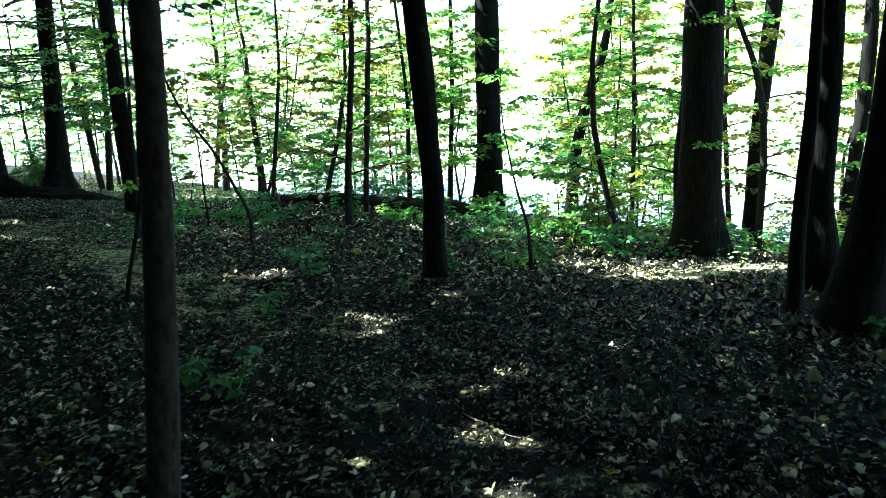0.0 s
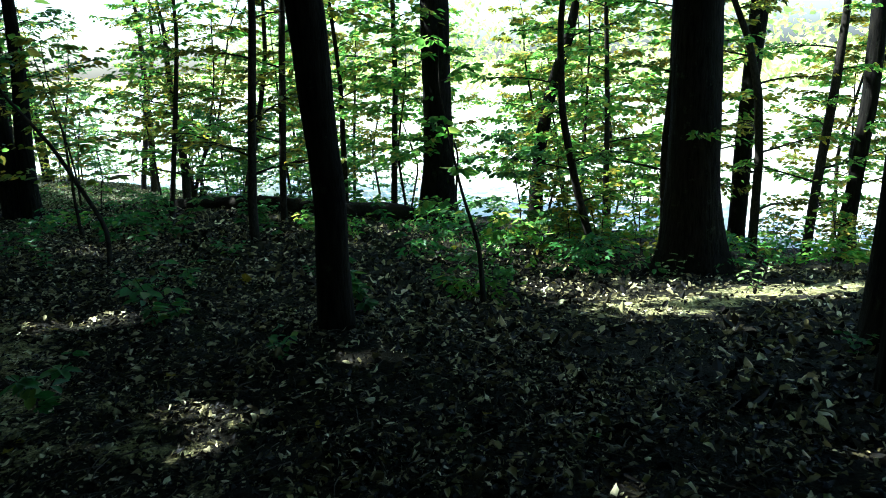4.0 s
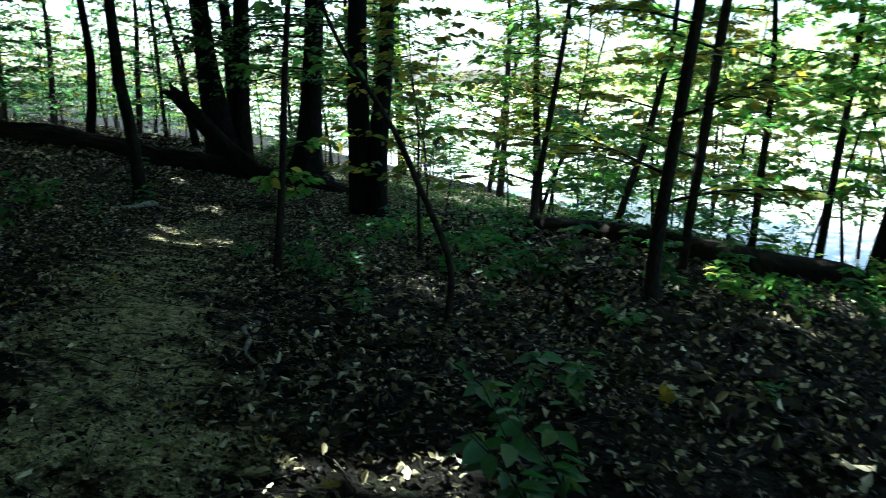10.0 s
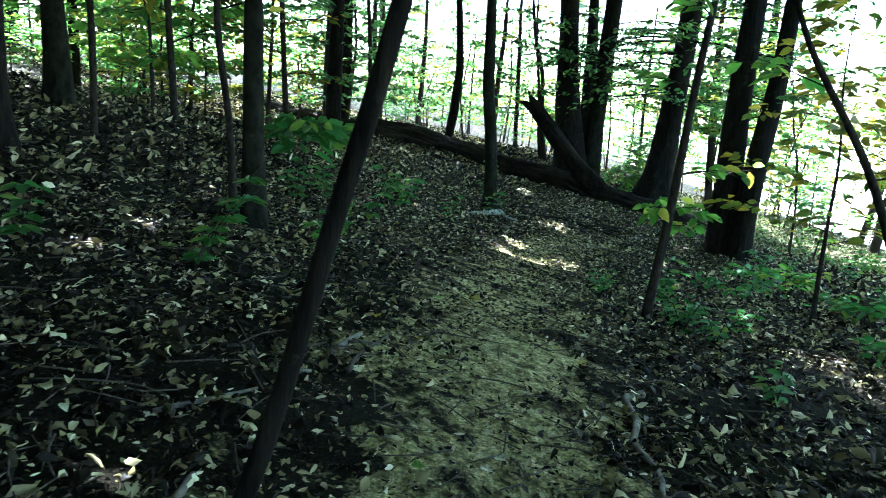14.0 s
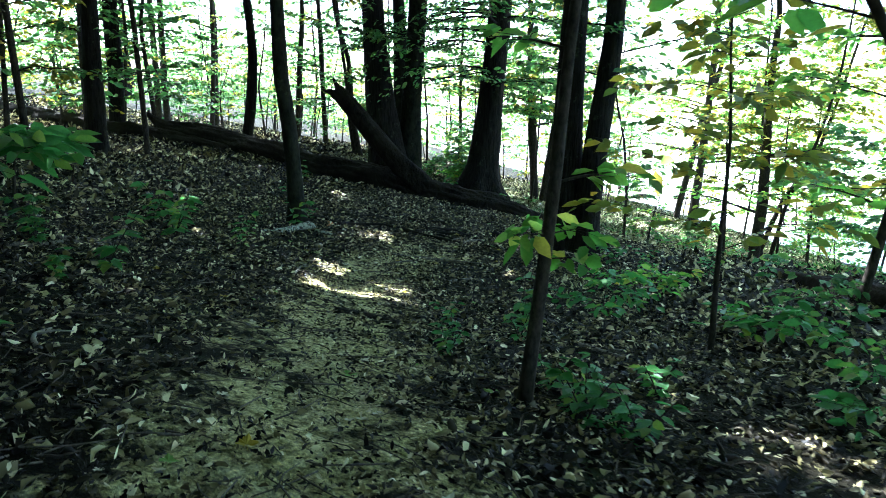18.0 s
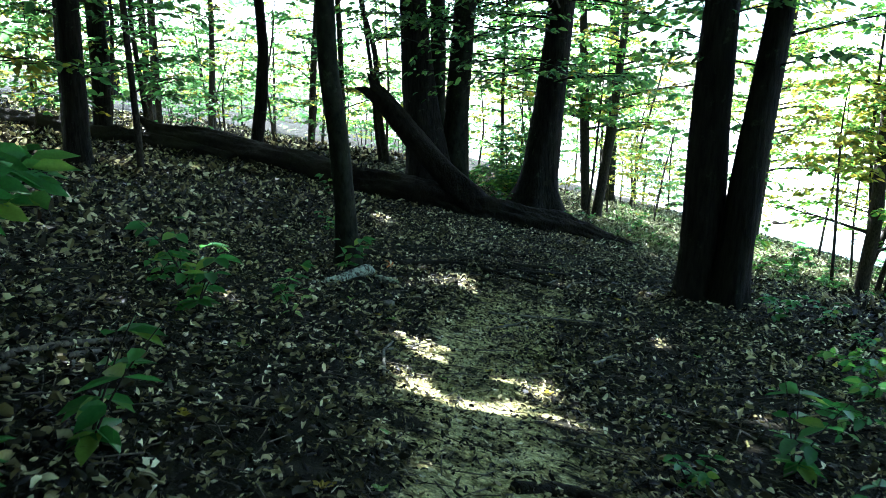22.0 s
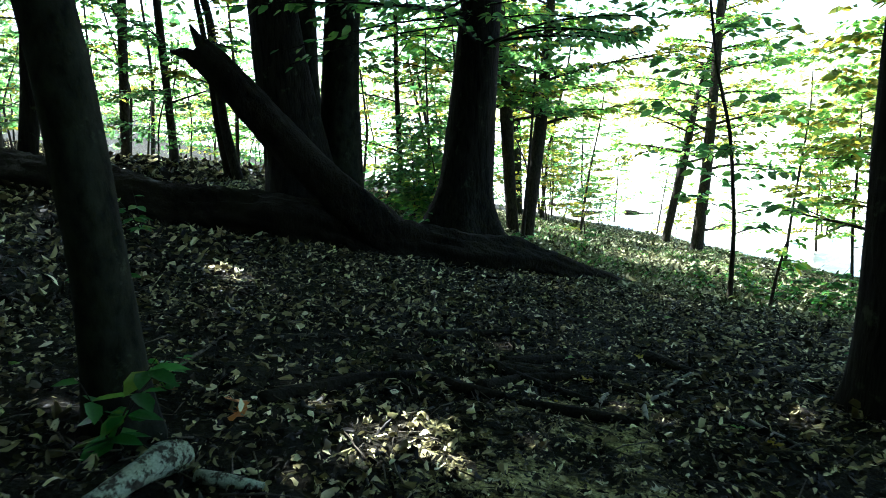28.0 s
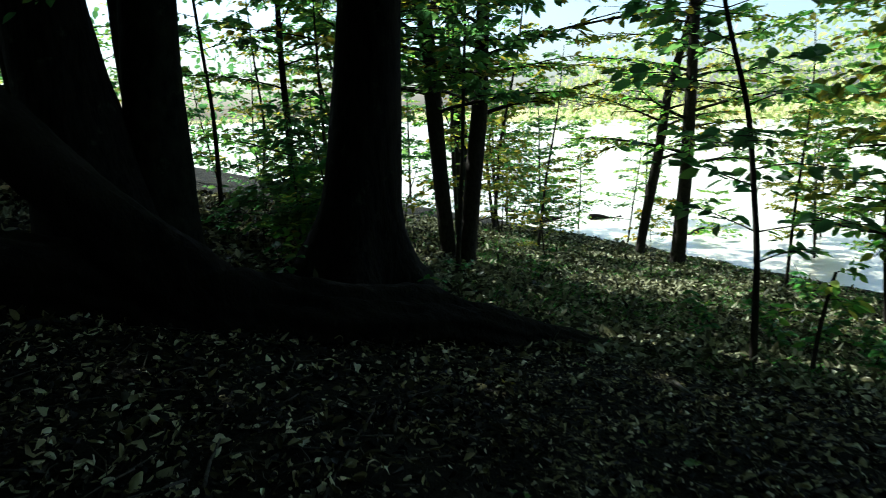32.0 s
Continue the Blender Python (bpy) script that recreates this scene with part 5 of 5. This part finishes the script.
# low plants ----------------------------------------------------------------
def herb(at, h, leaves, leaf, mat, label, seed, group="forest floor plants", width=0.55):
    """A small plant: a few arching stems with leaves."""
    rs = np.random.RandomState(seed)
    x, y = at
    foot = np.array([x, y, ground_at(x, y)])
    ob = empty("plant", foot, label, "plant", group)
    fo = Build()
    for k in range(3):
        a = rs.rand() * 6.28
        t = np.linspace(0, 1, 6)
        reach = h * (0.3 + 0.5 * rs.rand())
        line = foot + np.stack([np.cos(a) * reach * t ** 1.5, np.sin(a) * reach * t ** 1.5, -0.02 + h * (0.7 + 0.3 * rs.rand()) * t], 1)
        st = Build()
        st.tube(line, 0.005 * (1 - 0.7 * t), 5)
        st.link("stem", BARK_TWIG, ob, offset=foot)
        f = 0.25 + 0.75 * rs.rand(leaves)
        i = np.clip((f * 5).astype(int), 0, 4)
        b = rs.rand(leaves) * 6.28
        fo.leaves(line[i], np.stack([np.cos(b), np.sin(b), 0.1 * rs.randn(leaves)], 1), unit(np.array([0, 0, 1.0]) + 0.35 * rs.randn(leaves, 3)), leaf * (0.6 + 0.6 * rs.rand(leaves)), width, 0.2, 0.18)
    fo.link("leaves", mat, ob, offset=foot)
    return ob


KINDS = [herb((-5.48, 7.9), 0.72, 48, 0.095, LEAF_HERB, "bushy green fern-like plant on the slope", 501),
         herb((-9.5, 12.72), 0.45, 11, 0.12, LEAF_HERB, "green broad-leaved seedling arching over the litter", 502),
         herb((-9.1, 13.22), 0.36, 9, 0.075, LEAF_SEEDLING, "slender pale green seedling", 503, width=0.4),
         herb((-5.36, 11.48), 0.25, 14, 0.07, LEAF_HERB, "low green weed beside the path", 504),
         herb((-1.64, 9.29), 0.35, 16, 0.10, LEAF_HERB, "leafy green seedling in the shade", 505)]
SPOTS = [(3.98, 11.7, 2), (4.3, 10.25, 2), (3.75, 11.55, 2), (-9.4, 13.42, 1), (-9.75, 12.6, 1), (-5.9, 7.2, 1), (-8.23, 10.58, 0), (-9.91, 12.92, 1), (-6.1, 12.6, 3), (-4.56, 11.22, 3), (-8.27, 10.28, 2), (-7.37, 10.2, 4), (-4.34, 11.18, 3), (-4.2, 10.81, 3), 
         (-5.69, 12.05, 3), (-4.32, 10.93, 3), (-4.07, 10.86, 3), (-5.03, 16.52, 3), (-5.92, 17.0, 3), (-5.41, 12.54, 3), (-9.16, 12.43, 1), (-7.65, 10.73, 1), (-1.33, 4.41, 4), (-1.25, 12.23, 0), (1.76, 14.32, 0), (-1.73, 4.53, 4), (-1.63, 6.38, 4), (-1.77, 8.78, 4), (-1.98, 13.27, 0), (0.36, 13.0, 0), 
         (-2.51, 12.11, 0), (-0.42, 6.99, 3), (-1.42, 8.31, 1), (-1.59, 12.46, 0), (-1.06, 13.17, 0), (2.21, 13.63, 0), (-1.48, 8.02, 1), (-3.92, 10.74, 3), (-3.16, 9.87, 3), (-4.09, 11.54, 3), (-2.54, 12.15, 0), (-2.56, 10.78, 3),
         (-7.8, 9.99, 1), (-8.43, 10.72, 2), (-6.92, 26.67, 0), (-8.24, 23.9, 0), (-12.84, 22.25, 0), (-10.38, 25.2, 0), (-7.62, 23.64, 0), (-6.47, 25.0, 0), (-7.2, 24.3, 0), (-6.9, 23.7, 0), (-6.5, 24.1, 0), (-7.5, 23.3, 4), (-7.0, 22.9, 0), (-6.3, 23.0, 4), (-8.4, 23.4, 3)]
rp = np.random.RandomState(77)
for _ in range(120):
    x, y = -13 + 17 * rp.rand(), 3 + 23 * rp.rand()
    if far_from(PATH, x, y) > 1.2 and far_from(SPUR, x, y) > 1.5 and 2.0 < x + y < 18:
        SPOTS.append((x, y, int(rp.choice([0, 1, 3, 3, 4])) if x + y > 7 and x > -3 else int(rp.choice([1, 3, 3, 4]))))
for x, y, k in SPOTS:
    copy_thing(KINDS[k], Matrix.Translation((x, y, ground_at(x, y))) @ Matrix.Rotation(rp.rand() * 6.28, 4, "Z") @ Matrix.Scale(0.7 + 0.6 * rp.rand(), 4))


# broad lobed leaves lying on top -------------------------------------------
def lobed_leaf(seed, mat, label):
    """A five-lobed fallen leaf with its stalk, curled at the tips."""
    rs = np.random.RandomState(seed)
    r = 0.06
    n = 20
    th = np.linspace(-2.7, 2.7, n)
    rad = r * (0.42 + 0.58 * np.abs(np.cos(th * 2.5 / 1.35)) ** 0.8) * (1 + 0.15 * rs.randn(n)) * (1 - 0.18 * np.abs(th) / 2.7)
    bm = bmesh.new()
    c = bm.verts.new((0, 0, 0.004))
    ring = [bm.verts.new((q * math.cos(t), q * math.sin(t), 0.006 + 0.02 * rs.rand() * q / r)) for t, q in zip(th, rad)]
    for p, q in zip(ring, ring[1:]):
        bm.faces.new((c, p, q))
    a = [bm.verts.new(v) for v in ((-0.0, 0.0015, 0.004), (-0.0, -0.0015, 0.004), (-0.06, -0.003, 0.008), (-0.06, -0.0005, 0.008))]
    bm.faces.new(a)
    me = bpy.data.meshes.new("fallen_leaf")
    bm.to_mesh(me)
    bm.free()
    me.materials.append(mat)
    return tagged(new("fallen_leaf", me), label, "leaf", "broad leaves on the ground")


LOBED = [lobed_leaf(601, LEAF_FALLEN, "pale grey-green lobed leaf lying on the litter"), lobed_leaf(602, LEAF_FALLEN, "pale dry lobed leaf lying face down"), lobed_leaf(603, LEAF_HERB, "fresh green lobed leaf fallen on the path"),
         lobed_leaf(604, LEAF_YELLOW, "yellow lobed leaf fallen on the litter")]
LEAF_RUST = leaf_material("rust_orange_leaf", [(0.0, (0.45, 0.13, 0.02)), (1.0, (0.55, 0.20, 0.03))], 0.2, 0.4, 1.0)
yellow = lobed_leaf(606, LEAF_YELLOW, "bright yellow fallen leaf on dark litter")
yellow.matrix_world = Matrix.Translation((-1.18, 9.66, ground_at(-1.18, 9.66) + 0.05)) @ Matrix.Rotation(0.9, 4, "X") @ Matrix.Scale(1.3, 4)
for x, y in ((-9.98, 15.6), (-9.9, 15.52)):
    rust = lobed_leaf(605, LEAF_RUST, "rust-orange fallen leaf beside a sunlit patch")
    rust.matrix_world = Matrix.Translation((x, y, ground_at(x, y) + 0.025)) @ Matrix.Rotation(x * 40, 4, "Z") @ Matrix.Rotation(0.5, 4, "X")
for k in range(280):
    while True:
        x, y = -11 + 14 * rp.rand(), 2.5 + 18 * rp.rand()
        if far_from(PATH, x, y) < 2.6 * rp.rand() + 0.2:
            break
    e = 0.1
    tilt = Vector((ground_at(x - e, y) - ground_at(x + e, y), ground_at(x, y - e) - ground_at(x, y + e), 2 * e)).to_track_quat("Z", "Y").to_matrix().to_4x4()
    m = Matrix.Translation((x, y, ground_at(x, y) + 0.02)) @ tilt @ Matrix.Rotation(rp.rand() * 6.28, 4, "Z") @ Matrix.Scale(0.5 + 0.45 * rp.rand(), 4)
    src = LOBED[int(rp.choice([0, 0, 1, 1, 2, 3]))]
    if k < 4:
        LOBED[k].matrix_world = m
    else:
        copy_thing(src, m)


# odd things ----------------------------------------------------------------
def pebble(at, r, label, seed):
    bm = bmesh.new()
    bmesh.ops.create_icosphere(bm, subdivisions=2, radius=r)
    rs = np.random.RandomState(seed)
    for v in bm.verts:
        v.co = Vector((v.co.x * 1.3, v.co.y, v.co.z * 0.55)) * (1 + 0.12 * rs.randn())
    me = bpy.data.meshes.new("stone")
    bm.to_mesh(me)
    bm.free()
    for p in me.polygons:
        p.use_smooth = True
    me.materials.append(BARK_PALE)
    ob = tagged(new("stone", me), label, "stone")
    ob.location = (at[0], at[1], ground_at(*at) + r * 0.3)


pebble((-13.05, 16.2), 0.07, "pale rounded stone showing through the leaves", 1)
pebble((-9.1, 14.4), 0.05, "small pale stone on the leaf litter", 2)
for k, (a, b) in enumerate([((-12.6, 36.0), (-11.9, 37.6)), ((-11.2, 37.0), (-10.4, 37.6)), ((-14.0, 38.5), (-12.9, 38.2)), ((-8.8, 34.5), (-8.2, 35.2))]):
    w = Build()
    n = 9
    t = np.linspace(0, 1, n)
    w.tube(np.stack([a[0] + (b[0] - a[0]) * t, a[1] + (b[1] - a[1]) * t, np.full(n, -3.33) + 0.06 * np.sin(t * 5 + k)], 1), 0.09 - 0.04 * t, 8, furrows(700 + k, 0.06, 6, 0, 0.2))
    tagged(w.link("driftwood", BARK_ROT), "dark stick of driftwood in the shallow water", "driftwood", "driftwood in the river")
